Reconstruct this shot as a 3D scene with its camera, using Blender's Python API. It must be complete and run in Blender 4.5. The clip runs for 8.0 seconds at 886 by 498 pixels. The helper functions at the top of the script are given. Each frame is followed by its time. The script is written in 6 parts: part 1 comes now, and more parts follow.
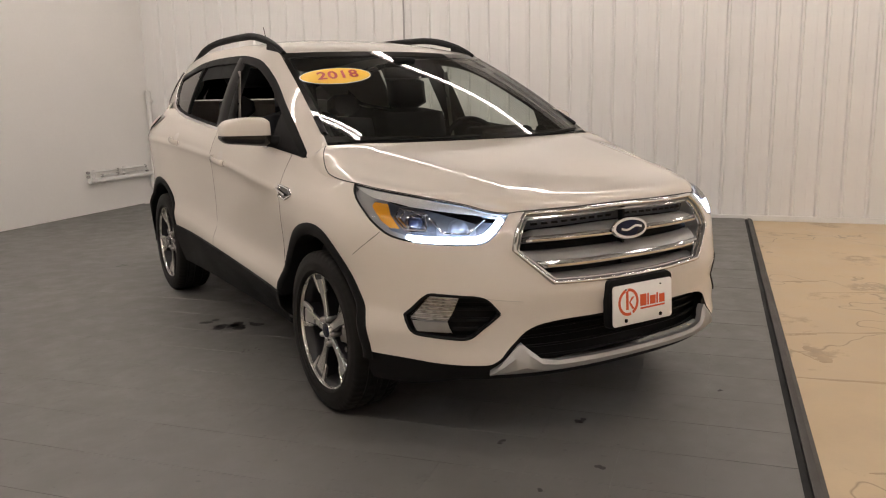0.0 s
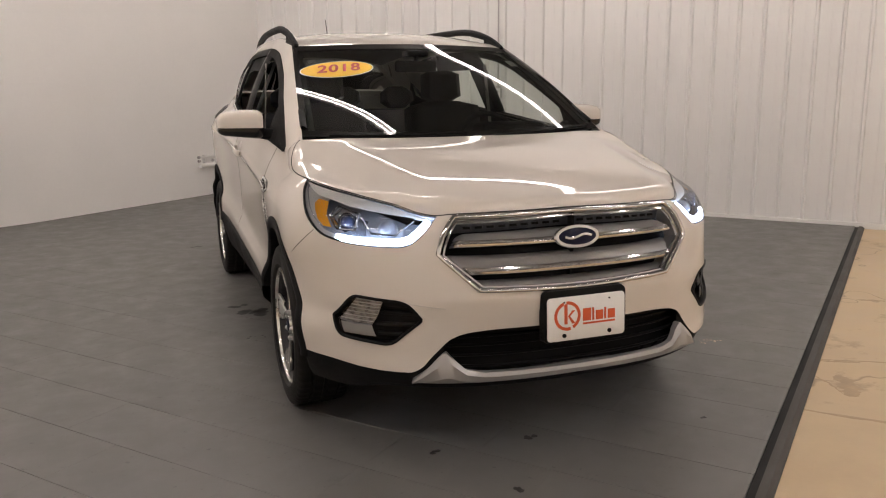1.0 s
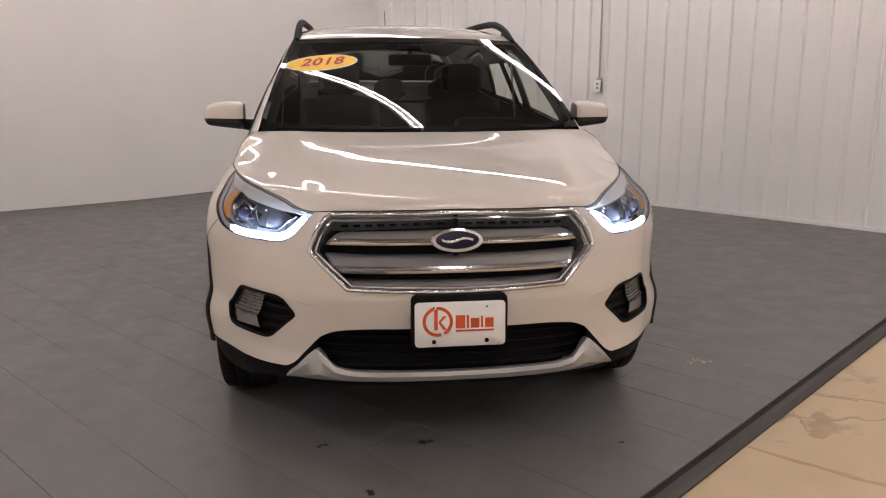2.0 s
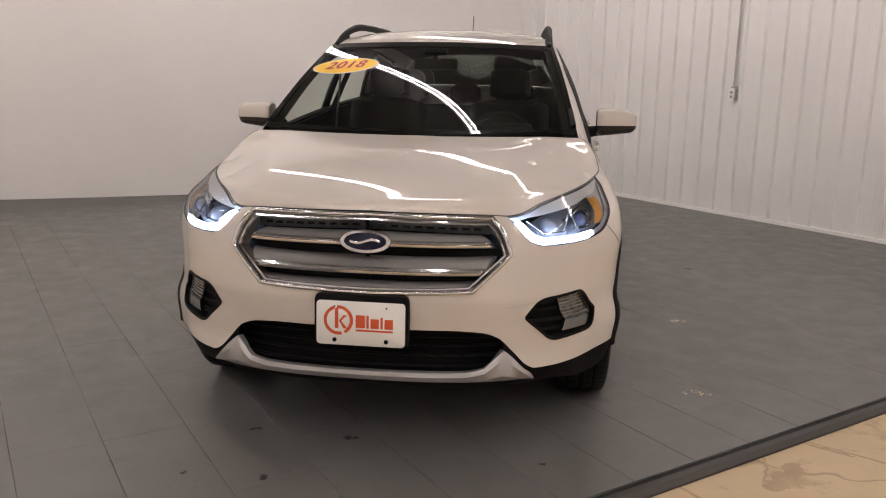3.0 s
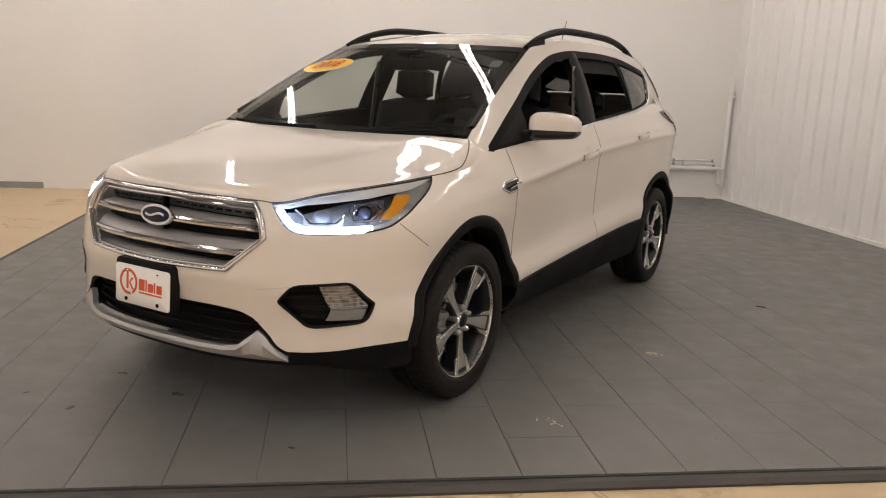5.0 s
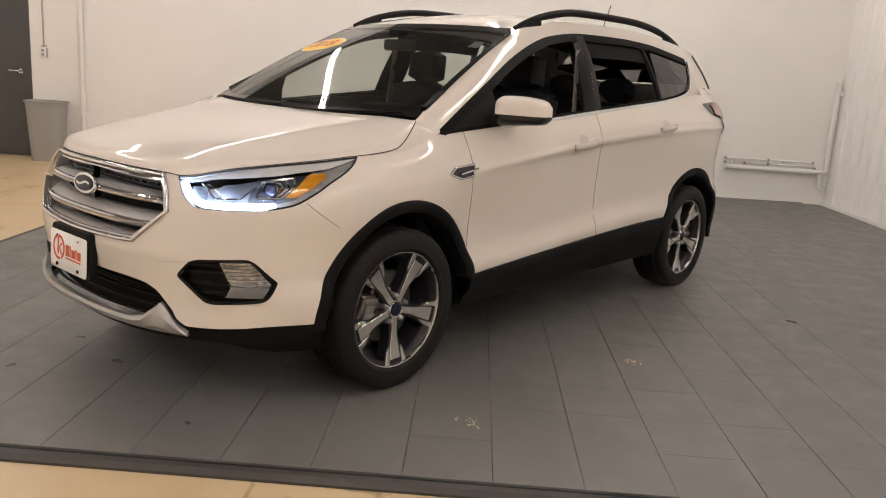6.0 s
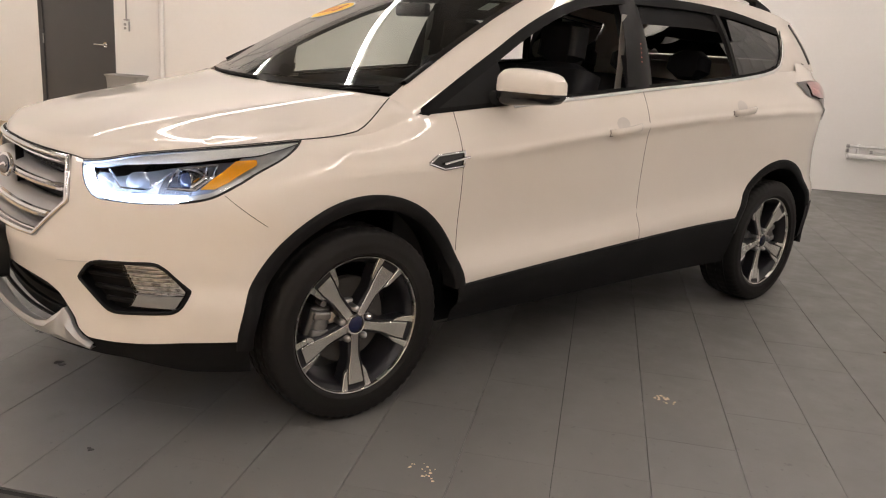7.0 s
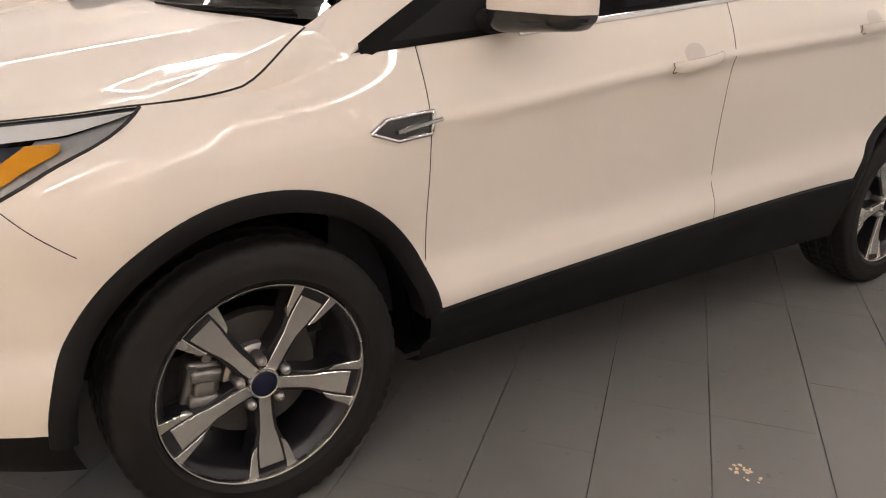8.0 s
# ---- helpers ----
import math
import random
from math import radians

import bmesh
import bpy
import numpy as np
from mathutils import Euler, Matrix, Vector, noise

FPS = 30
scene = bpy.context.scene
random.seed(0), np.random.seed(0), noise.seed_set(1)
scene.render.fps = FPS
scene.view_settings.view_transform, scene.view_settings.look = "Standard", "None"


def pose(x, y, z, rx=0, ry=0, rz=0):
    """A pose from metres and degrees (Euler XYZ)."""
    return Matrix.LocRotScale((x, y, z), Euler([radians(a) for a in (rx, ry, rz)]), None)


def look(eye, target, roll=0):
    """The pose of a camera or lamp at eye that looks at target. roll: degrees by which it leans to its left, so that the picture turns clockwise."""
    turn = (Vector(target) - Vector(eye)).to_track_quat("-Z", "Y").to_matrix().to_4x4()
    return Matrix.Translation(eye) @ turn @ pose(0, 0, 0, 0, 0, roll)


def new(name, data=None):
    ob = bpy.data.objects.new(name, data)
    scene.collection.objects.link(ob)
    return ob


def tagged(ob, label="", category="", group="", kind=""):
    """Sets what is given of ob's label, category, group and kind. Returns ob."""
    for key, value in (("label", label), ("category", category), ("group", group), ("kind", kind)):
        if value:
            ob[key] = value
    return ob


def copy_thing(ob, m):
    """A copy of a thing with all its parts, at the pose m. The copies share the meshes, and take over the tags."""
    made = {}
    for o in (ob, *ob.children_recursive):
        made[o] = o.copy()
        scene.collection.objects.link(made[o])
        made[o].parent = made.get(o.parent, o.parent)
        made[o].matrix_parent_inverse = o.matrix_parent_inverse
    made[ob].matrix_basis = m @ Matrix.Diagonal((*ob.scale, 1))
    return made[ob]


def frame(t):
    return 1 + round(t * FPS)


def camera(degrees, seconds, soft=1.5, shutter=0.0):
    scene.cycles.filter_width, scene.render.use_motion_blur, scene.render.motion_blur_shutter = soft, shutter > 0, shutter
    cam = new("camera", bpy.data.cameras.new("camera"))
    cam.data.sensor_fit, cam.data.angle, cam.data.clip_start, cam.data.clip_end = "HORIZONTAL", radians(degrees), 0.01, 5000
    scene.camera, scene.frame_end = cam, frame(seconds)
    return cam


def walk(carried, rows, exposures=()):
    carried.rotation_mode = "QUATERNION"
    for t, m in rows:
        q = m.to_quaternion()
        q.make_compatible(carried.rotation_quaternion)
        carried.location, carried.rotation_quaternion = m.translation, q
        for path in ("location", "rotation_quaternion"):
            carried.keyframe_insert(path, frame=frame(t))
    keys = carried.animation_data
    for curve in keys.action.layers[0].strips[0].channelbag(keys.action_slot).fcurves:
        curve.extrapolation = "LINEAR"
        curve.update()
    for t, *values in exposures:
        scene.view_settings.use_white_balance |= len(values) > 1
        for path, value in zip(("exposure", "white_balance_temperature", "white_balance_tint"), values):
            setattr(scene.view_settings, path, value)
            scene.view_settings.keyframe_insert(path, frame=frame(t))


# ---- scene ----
cam = camera(58.5, 8.0, 1.1)
PATH = [
    (0, (-2.141, -2.985, 1.279), (-1.1, -1.318, 0.909), -1.1),
    (0.5, (-1.8, -3.081, 1.289), (-0.916, -1.328, 0.907), -0.9),
    (1, (-1.392, -3.241, 1.294), (-0.698, -1.406, 0.903), -0.6),
    (1.5, (-0.922, -3.413, 1.301), (-0.447, -1.511, 0.904), 0.0),
    (2, (-0.392, -3.449, 1.32), (-0.133, -1.51, 0.903), 0.1),
    (2.2, (-0.188, -3.472, 1.310), (-0.022, -1.523, 0.889), 0.26),
    (3.3, (0.897, -3.449, 1.339), (0.498, -1.531, 0.936), 1.21),
    (3.5, (1.11, -3.433, 1.344), (0.611, -1.538, 0.945), 1.2),
    (4, (1.579, -3.271, 1.315), (0.875, -1.44, 0.923), 0.9),
    (4.5, (2.034, -3.068, 1.328), (1.18, -1.305, 0.928), 1.7),
    (5, (2.459, -2.857, 1.316), (1.452, -1.176, 0.914), 2.4),
    (5.2, (2.594, -2.712, 1.324), (1.531, -1.071, 0.904), 2.63),
    (6.3, (3.092, -2.049, 1.297), (1.748, -0.636, 0.851), 3.88),
    (6.5, (3.071, -1.875, 1.305), (1.687, -0.507, 0.844), 3.9),
    (7, (2.991, -1.446, 1.291), (1.516, -0.194, 0.786), 3.8),
    (7.5, (2.737, -1.013, 1.282), (1.208, 0.137, 0.7), 3.1),
    (8, (2.347, -0.579, 1.274), (0.824, 0.497, 0.55), 2.0),
]
# stops and white balance that the clip's camera takes on the way
EXPOSED = [(0.0, -0.51, 6600, 12), (1.0, -0.54, 6500, 14), (2.0, -0.56, 6320, 17), (3.5, -0.50, 6420, 15), (4.5, -0.40, 6520, 13), (5.2, -0.35, 6580, 12), (6.5, -0.17, 6560, 12), (7.2, -0.06, 6520, 13), (8.0, 0.08, 6470, 14)]
walk(cam, [(t, look(eye, target, roll)) for t, eye, target, roll in PATH], EXPOSED)

# world: a closed hall lit by its own tubes, with faint grey light elsewhere
world = bpy.data.worlds.new("world")
scene.world = world
world.use_nodes = True
world.node_tree.nodes["Background"].inputs[0].default_value = (0.9, 0.95, 1.0, 1)
world.node_tree.nodes["Background"].inputs[1].default_value = 0.05

# ---- room plan: u across to the ribbed wall, v back to the plain wall, turned 41 degrees from the car ----
ROOM = pose(0, 0, 0, 0, 0, 41)
DECK = pose(0, 0, 0, 0, 0, 39)
U_RIB, V_PLAIN, U_LEFT, V_FRONT, CEIL = 5.45, 5.954, -6.6, -7.3, 3.95
FLOOR_Z = -0.022
RIB = ROOM @ pose(5.262, 0, 0, 0, 0, -1.85)  # the ribbed wall leans off the square


# ---- materials ----
def nodes_of(name):
    m = bpy.data.materials.new(name)
    m.use_nodes = True
    nt = m.node_tree
    return m, nt, nt.nodes["Principled BSDF"]


def link(nt, a, b):
    nt.links.new(a, b)


def coords(nt, scale=1.0, generated=False):
    tc = nt.nodes.new("ShaderNodeTexCoord")
    mp = nt.nodes.new("ShaderNodeMapping")
    mp.inputs["Scale"].default_value = (scale, scale, scale) if not isinstance(scale, tuple) else scale
    link(nt, tc.outputs["Object"], mp.inputs[0])
    return mp.outputs[0]


def noise_tex(nt, vec, scale, detail=4, rough=0.55):
    n = nt.nodes.new("ShaderNodeTexNoise")
    n.inputs["Scale"].default_value, n.inputs["Detail"].default_value, n.inputs["Roughness"].default_value = scale, detail, rough
    link(nt, vec, n.inputs["Vector"])
    return n.outputs["Fac"]


def ramp(nt, fac, stops):
    r = nt.nodes.new("ShaderNodeValToRGB")
    el = r.color_ramp.elements
    while len(el) < len(stops):
        el.new(0.5)
    for e, (p, c) in zip(el, stops):
        e.position, e.color = p, (*c, 1) if len(c) == 3 else c
    link(nt, fac, r.inputs[0])
    return r.outputs[0]


def mixc(nt, fac, a, b, mode="MIX"):
    m = nt.nodes.new("ShaderNodeMix")
    m.data_type, m.blend_type = "RGBA", mode
    for v, i in ((fac, 0), (a, 6), (b, 7)):
        if isinstance(v, (int, float)):
            m.inputs[i].default_value = v
        elif isinstance(v, tuple):
            m.inputs[i].default_value = (*v, 1)
        else:
            link(nt, v, m.inputs[i])
    return m.outputs[2]


def bumped(nt, bsdf, height, strength, dist):
    b = nt.nodes.new("ShaderNodeBump")
    b.inputs["Strength"].default_value, b.inputs["Distance"].default_value = strength, dist
    link(nt, height, b.inputs["Height"])
    link(nt, b.outputs[0], bsdf.inputs["Normal"])


def surface(name, color, rough=0.5, metal=0.0, vary=0.06, scale=3.0, bump=0.0, grain=60.0, coat=0.0, spec=0.5):
    """A plain material with two scales of variation in tone and roughness."""
    m, nt, b = nodes_of(name)
    v = coords(nt)
    big, small = noise_tex(nt, v, scale), noise_tex(nt, v, grain, 3)
    lo, hi = tuple(c * (1 - vary) for c in color), tuple(min(1, c * (1 + vary)) for c in color)
    c = ramp(nt, big, [(0.3, lo), (0.7, hi)])
    c = mixc(nt, 0.25, c, ramp(nt, small, [(0.3, lo), (0.7, hi)]))
    link(nt, c, b.inputs["Base Color"])
    r = ramp(nt, big, [(0.3, (rough * 0.9,) * 3), (0.7, (min(1, rough * 1.1),) * 3)])
    link(nt, r, b.inputs["Roughness"])
    b.inputs["Metallic"].default_value = metal
    b.inputs["Coat Weight"].default_value = coat
    b.inputs["Coat Roughness"].default_value = 0.03
    b.inputs["Specular IOR Level"].default_value = spec
    if bump:
        bumped(nt, b, small, bump, 0.002)
    return m


def paint_material():
    m, nt, b = nodes_of("pearl_paint")
    v = coords(nt)
    flakes = noise_tex(nt, v, 900, 2)
    dirt = noise_tex(nt, v, 2.2, 5)
    c = ramp(nt, flakes, [(0.3, (0.65, 0.600, 0.540)), (0.7, (0.72, 0.668, 0.604))])
    c = mixc(nt, 0.12, c, ramp(nt, dirt, [(0.35, (0.59, 0.54, 0.495)), (0.7, (0.70, 0.66, 0.62))]))
    link(nt, c, b.inputs["Base Color"])
    b.inputs["Roughness"].default_value = 0.5
    b.inputs["Specular IOR Level"].default_value = 0.1
    b.inputs["Metallic"].default_value = 0.0
    b.inputs["Coat Weight"].default_value = 1.0
    b.inputs["Coat Roughness"].default_value = 0.025
    return m


def glass_material(name, tint, gloss=0.0):
    m, nt, b = nodes_of(name)
    nt.nodes.remove(b)
    out = nt.nodes["Material Output"]
    tr, gl, fr, mx = (nt.nodes.new(k) for k in ("ShaderNodeBsdfTransparent", "ShaderNodeBsdfGlossy", "ShaderNodeFresnel", "ShaderNodeMixShader"))
    tr.inputs[0].default_value = (*tint, 1)
    gl.inputs["Roughness"].default_value = gloss
    fr.inputs[0].default_value = 1.5
    link(nt, fr.outputs[0], mx.inputs[0])
    link(nt, tr.outputs[0], mx.inputs[1])
    link(nt, gl.outputs[0], mx.inputs[2])
    link(nt, mx.outputs[0], out.inputs[0])
    return m


def glow_material(name, color, strength):
    m, nt, b = nodes_of(name)
    b.inputs["Base Color"].default_value = (*color, 1)
    b.inputs["Emission Color"].default_value = (*color, 1)
    b.inputs["Emission Strength"].default_value = strength
    return m


def deck_material():
    """Grey floor paint, scuffed, a little different from plank to plank."""
    m, nt, b = nodes_of("deck_paint")
    v = coords(nt)
    tc = nt.nodes.new("ShaderNodeNewGeometry")
    pos = tc.outputs["Position"]
    oi = nt.nodes.new("ShaderNodeObjectInfo")
    big, mid, fine = noise_tex(nt, pos, 0.9, 5), noise_tex(nt, pos, 6, 6, 0.65), noise_tex(nt, pos, 140, 3)
    c = ramp(nt, big, [(0.3, (0.112, 0.109, 0.103)), (0.7, (0.150, 0.146, 0.137))])
    c = mixc(nt, 0.42, c, ramp(nt, mid, [(0.3, (0.096, 0.093, 0.089)), (0.75, (0.162, 0.157, 0.147))]))
    c = mixc(nt, 0.14, c, ramp(nt, oi.outputs["Random"], [(0.0, (0.112, 0.109, 0.104)), (1.0, (0.158, 0.154, 0.145))]))
    smut = ramp(nt, noise_tex(nt, pos, 3.1, 6, 0.7), [(0.62, (0, 0, 0)), (0.72, (1, 1, 1))])
    c = mixc(nt, mixc(nt, 1.0, smut, (0.45, 0.45, 0.45), "MULTIPLY"), c, (0.07, 0.066, 0.062))
    specks = ramp(nt, noise_tex(nt, pos, 26, 3, 0.6), [(0.66, (0, 0, 0)), (0.72, (0.55,) * 3)])
    c = mixc(nt, specks, c, (0.055, 0.052, 0.048))
    pale = ramp(nt, noise_tex(nt, pos, 47, 4, 0.7), [(0.70, (0, 0, 0)), (0.76, (0.35,) * 3)])
    c = mixc(nt, pale, c, (0.26, 0.25, 0.235))
    link(nt, c, b.inputs["Base Color"])
    link(nt, ramp(nt, mid, [(0.3, (0.36,) * 3), (0.7, (0.62,) * 3)]), b.inputs["Roughness"])
    bumped(nt, b, fine, 0.15, 0.001)
    return m


def concrete_material():
    """Sealed tan concrete with brown stains and hair cracks."""
    m, nt, b = nodes_of("sealed_concrete")
    v = coords(nt)
    big, mid, fine = noise_tex(nt, v, 0.8, 6), noise_tex(nt, v, 4, 7, 0.65), noise_tex(nt, v, 90, 3)
    c = ramp(nt, big, [(0.3, (0.50, 0.37, 0.215)), (0.7, (0.62, 0.48, 0.30))])
    c = mixc(nt, 0.4, c, ramp(nt, mid, [(0.3, (0.46, 0.33, 0.19)), (0.7, (0.64, 0.50, 0.32))]))
    st = ramp(nt, noise_tex(nt, v, 1.7, 7, 0.7), [(0.58, (0, 0, 0)), (0.66, (0.6,) * 3), (0.69, (0.1,) * 3)])
    c = mixc(nt, st, c, (0.24, 0.15, 0.075))
    vo = nt.nodes.new("ShaderNodeTexVoronoi")
    vo.feature = "DISTANCE_TO_EDGE"
    vo.inputs["Scale"].default_value = 0.55
    wob = nt.nodes.new("ShaderNodeVectorMath")
    wob.operation = "ADD"
    ns = nt.nodes.new("ShaderNodeTexNoise")
    ns.inputs["Scale"].default_value = 2.5
    link(nt, v, ns.inputs["Vector"])
    link(nt, v, wob.inputs[0])
    link(nt, ns.outputs["Color"], wob.inputs[1])
    link(nt, wob.outputs[0], vo.inputs["Vector"])
    crack = ramp(nt, vo.outputs["Distance"], [(0.0, (0.7,) * 3), (0.006, (0, 0, 0))])
    c = mixc(nt, crack, c, (0.2, 0.13, 0.07))
    link(nt, c, b.inputs["Base Color"])
    link(nt, ramp(nt, mid, [(0.3, (0.28,) * 3), (0.7, (0.5,) * 3)]), b.inputs["Roughness"])
    bumped(nt, b, fine, 0.1, 0.001)
    return m


PAINT = paint_material()
CLAD = surface("black_cladding", (0.009, 0.009, 0.0095), 0.6, bump=0.35, grain=700, spec=0.1)
RUBBER = surface("tyre_rubber", (0.012, 0.0112, 0.0107), 0.6, bump=0.3, grain=300, spec=0.16)
GLOSS_BLACK = surface("gloss_black", (0.012, 0.012, 0.013), 0.12)
DARK = surface("dark_plastic", (0.005, 0.005, 0.0055), 0.5, spec=0.1)
CHROME = surface("chrome", (0.66, 0.66, 0.67), 0.10, 1.0, vary=0.02)
SATIN = surface("satin_silver", (0.42, 0.416, 0.412), 0.38, 0.6, vary=0.04)
MACHINED = surface("machined_alloy", (0.74, 0.73, 0.70), 0.26, 1.0, vary=0.05, grain=200)
# body white darkened, for shade in the handle dish and along the bumper fold
SHADED_WHITE = surface("shaded_pearl_white", (0.50, 0.465, 0.43), 0.4)
LAMP_SILVER = surface("lamp_silver", (0.84, 0.83, 0.80), 0.35, 0.0, vary=0.05)
LAMP_GREY = surface("lamp_grey", (0.30, 0.305, 0.33), 0.25, 0.15, vary=0.15)
LAMP_DARK = surface("lamp_dark", (0.09, 0.095, 0.11), 0.25, 0.3, vary=0.1)
PROJECTOR = surface("projector_glass", (0.15, 0.155, 0.175), 0.35)
SMALL_LENS = surface("small_lens", (0.03, 0.036, 0.07), 0.12)
PILLAR = surface("pillar_gloss", (0.013, 0.0127, 0.0127), 0.4, spec=0.1)
PEWTER = surface("dark_pewter", (0.012, 0.0115, 0.014), 0.3, spec=0.35)
STEEL = surface("brake_steel", (0.42, 0.41, 0.40), 0.3, 0.9, vary=0.15)
CALIPER = surface("cast_caliper", (0.20, 0.195, 0.19), 0.4, 0.8, vary=0.2)
DISC = surface("brake_disc_steel", (0.060, 0.056, 0.052), 0.5, 0.5, vary=0.2)
LAMP_MID = surface("lamp_mid_silver", (0.50, 0.50, 0.49), 0.3, 0.15, vary=0.08)
def mottled_silver():
    """A pressed bowl with uneven facets under the lens; their dark and bright reflections are put into the colour."""
    m, nt, b = nodes_of("fog_bowl")
    v = coords(nt)
    patch = noise_tex(nt, v, 55, 3, 0.6)
    link(nt, ramp(nt, patch, [(0.35, (0.20, 0.195, 0.19)), (0.6, (0.72, 0.70, 0.68))]), b.inputs["Base Color"])
    b.inputs["Metallic"].default_value, b.inputs["Roughness"].default_value = 0.55, 0.22
    bumped(nt, b, patch, 0.8, 0.006)
    return m


FROST = surface("frosted_lens", (0.36, 0.36, 0.355), 0.3, vary=0.12)
FOG_BOWL = mottled_silver()
SEAM = surface("panel_gap", (0.01, 0.01, 0.01), 0.9)
GAP_SHADE_GREY = surface("gap_and_shade_grey", (0.11, 0.10, 0.095), 0.8)
CLOTH = surface("charcoal_cloth", (0.012, 0.012, 0.0145), 0.7, bump=0.3, grain=300, spec=0.3)
FRAME_BLACK = surface("satin_black", (0.005, 0.005, 0.005), 0.5, spec=0.05)
BELT = surface("belt_webbing", (0.30, 0.285, 0.27), 0.7)
# liner and pillar grey set dark, so the cabin's shade is in the colour
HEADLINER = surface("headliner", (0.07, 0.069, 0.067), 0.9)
GLASS = glass_material("windscreen_glass", (0.58, 0.635, 0.59))
FRIT = surface("glass_border_black", (0.006, 0.006, 0.006), 0.02)
PRIVACY = glass_material("privacy_glass", (0.10, 0.105, 0.11))
REAR_GLASS = glass_material("rear_tinted_glass", (0.40, 0.41, 0.40))
LENS = glass_material("clear_lens", (0.95, 0.96, 0.97), 0.02)
AMBER = surface("amber_reflector", (0.92, 0.40, 0.02), 0.25, coat=0.8)
RED_LENS = surface("red_lens", (0.35, 0.015, 0.02), 0.15, coat=0.8)
DRL = glow_material("daytime_light", (0.58, 0.74, 1.0), 32.0)
RED_DOT = surface("keypad_red", (0.75, 0.22, 0.16), 0.5)
BLUE = surface("emblem_blue", (0.005, 0.007, 0.026), 0.25, spec=0.3)
PLATE_WHITE = surface("plate_white", (0.82, 0.82, 0.80), 0.4)
ORANGE = surface("orange_print", (0.62, 0.09, 0.02), 0.5)
YELLOW = surface("yellow_decal", (0.90, 0.55, 0.01), 0.45)
RED_INK = surface("red_ink", (0.42, 0.02, 0.02), 0.5)
DECK_MAT = deck_material()
CONCRETE = concrete_material()
EDGE = surface("rubber_edging", (0.046, 0.041, 0.037), 0.65, bump=0.3, grain=250)
WALL_PAINT = surface("white_wall_paint", (0.855, 0.84, 0.815), 0.55, vary=0.03, scale=0.7, bump=0.15, grain=35)
RIB_PAINT = surface("white_liner_steel", (0.75, 0.74, 0.725), 0.34, vary=0.03, scale=0.9)
DOOR_PAINT = surface("charcoal_door_paint", (0.06, 0.058, 0.058), 0.4)
CEIL_PAINT = surface("ceiling_grey", (0.20, 0.196, 0.192), 0.85)
PIPE_PAINT = surface("white_pipe", (0.76, 0.75, 0.73), 0.4)
CONDUIT = surface("galvanised_conduit", (0.42, 0.41, 0.40), 0.4, 0.6)
CAN_MAT = surface("grey_bin_plastic", (0.30, 0.295, 0.285), 0.5)
TUBE = glow_material("fluorescent_tube", (1.0, 0.915, 0.845), 55.0)
FIXTURE = surface("fixture_white", (0.8, 0.8, 0.78), 0.4)


# ---- mesh helpers ----
def mesh_of(name, verts, faces, material, smooth=True, sharp=35):
    me = bpy.data.meshes.new(name)
    me.from_pydata([tuple(map(float, v)) for v in verts], [], [tuple(f) for f in faces])
    bm = bmesh.new()
    bm.from_mesh(me)
    bmesh.ops.remove_doubles(bm, verts=bm.verts, dist=2e-5)
    bmesh.ops.dissolve_degenerate(bm, dist=1e-6, edges=bm.edges)
    bm.to_mesh(me)
    bm.free()
    me.materials.append(material)
    if smooth:
        me.polygons.foreach_set("use_smooth", [True] * len(me.polygons))
        me.set_sharp_from_angle(angle=radians(sharp))
    me.update()
    return me


def outward(geo):
    """Turn a sheet's faces so that they look away from the car's middle."""
    s = 0.0
    for f in geo[1]:
        p = [Vector(geo[0][i]) for i in f]
        c = sum(p, Vector()) / len(p)
        s += (p[2] - p[0]).cross(p[-1] - p[1]).dot(c - Vector((0, 1.3, 0.9)))
    return geo if s > 0 else (geo[0], [tuple(reversed(f)) for f in geo[1]])


def part(name, geo, material, parent, label="", smooth=True, sharp=35, m=None):
    if material in (GLASS, PRIVACY, REAR_GLASS, LENS):
        geo = outward(geo)
    ob = new(name, mesh_of(name, geo[0], geo[1], material, smooth, sharp))
    ob.parent = parent
    if m is not None:
        ob.matrix_basis = m
    return tagged(ob, label)


def merge(*geos):
    V, F = [], []
    for v, f in geos:
        o = len(V)
        V += list(v)
        F += [tuple(i + o for i in q) for q in f]
    return V, F


def moved(geo, m):
    return [tuple(m @ Vector(v)) for v in geo[0]], geo[1]


def flipped(geo):
    """Mirror image across the car's middle."""
    return [(-v[0], v[1], v[2]) for v in geo[0]], [tuple(reversed(f)) for f in geo[1]]


def both(geo):
    return merge(geo, flipped(geo))


def grid(rows, close=False):
    """Faces between rows of points of equal number."""
    n = len(rows[0])
    V = [p for r in rows for p in r]
    F = []
    for i in range(len(rows) - 1):
        for j in range(n if close else n - 1):
            k = (j + 1) % n
            F.append((i * n + j, i * n + k, (i + 1) * n + k, (i + 1) * n + j))
    return V, F


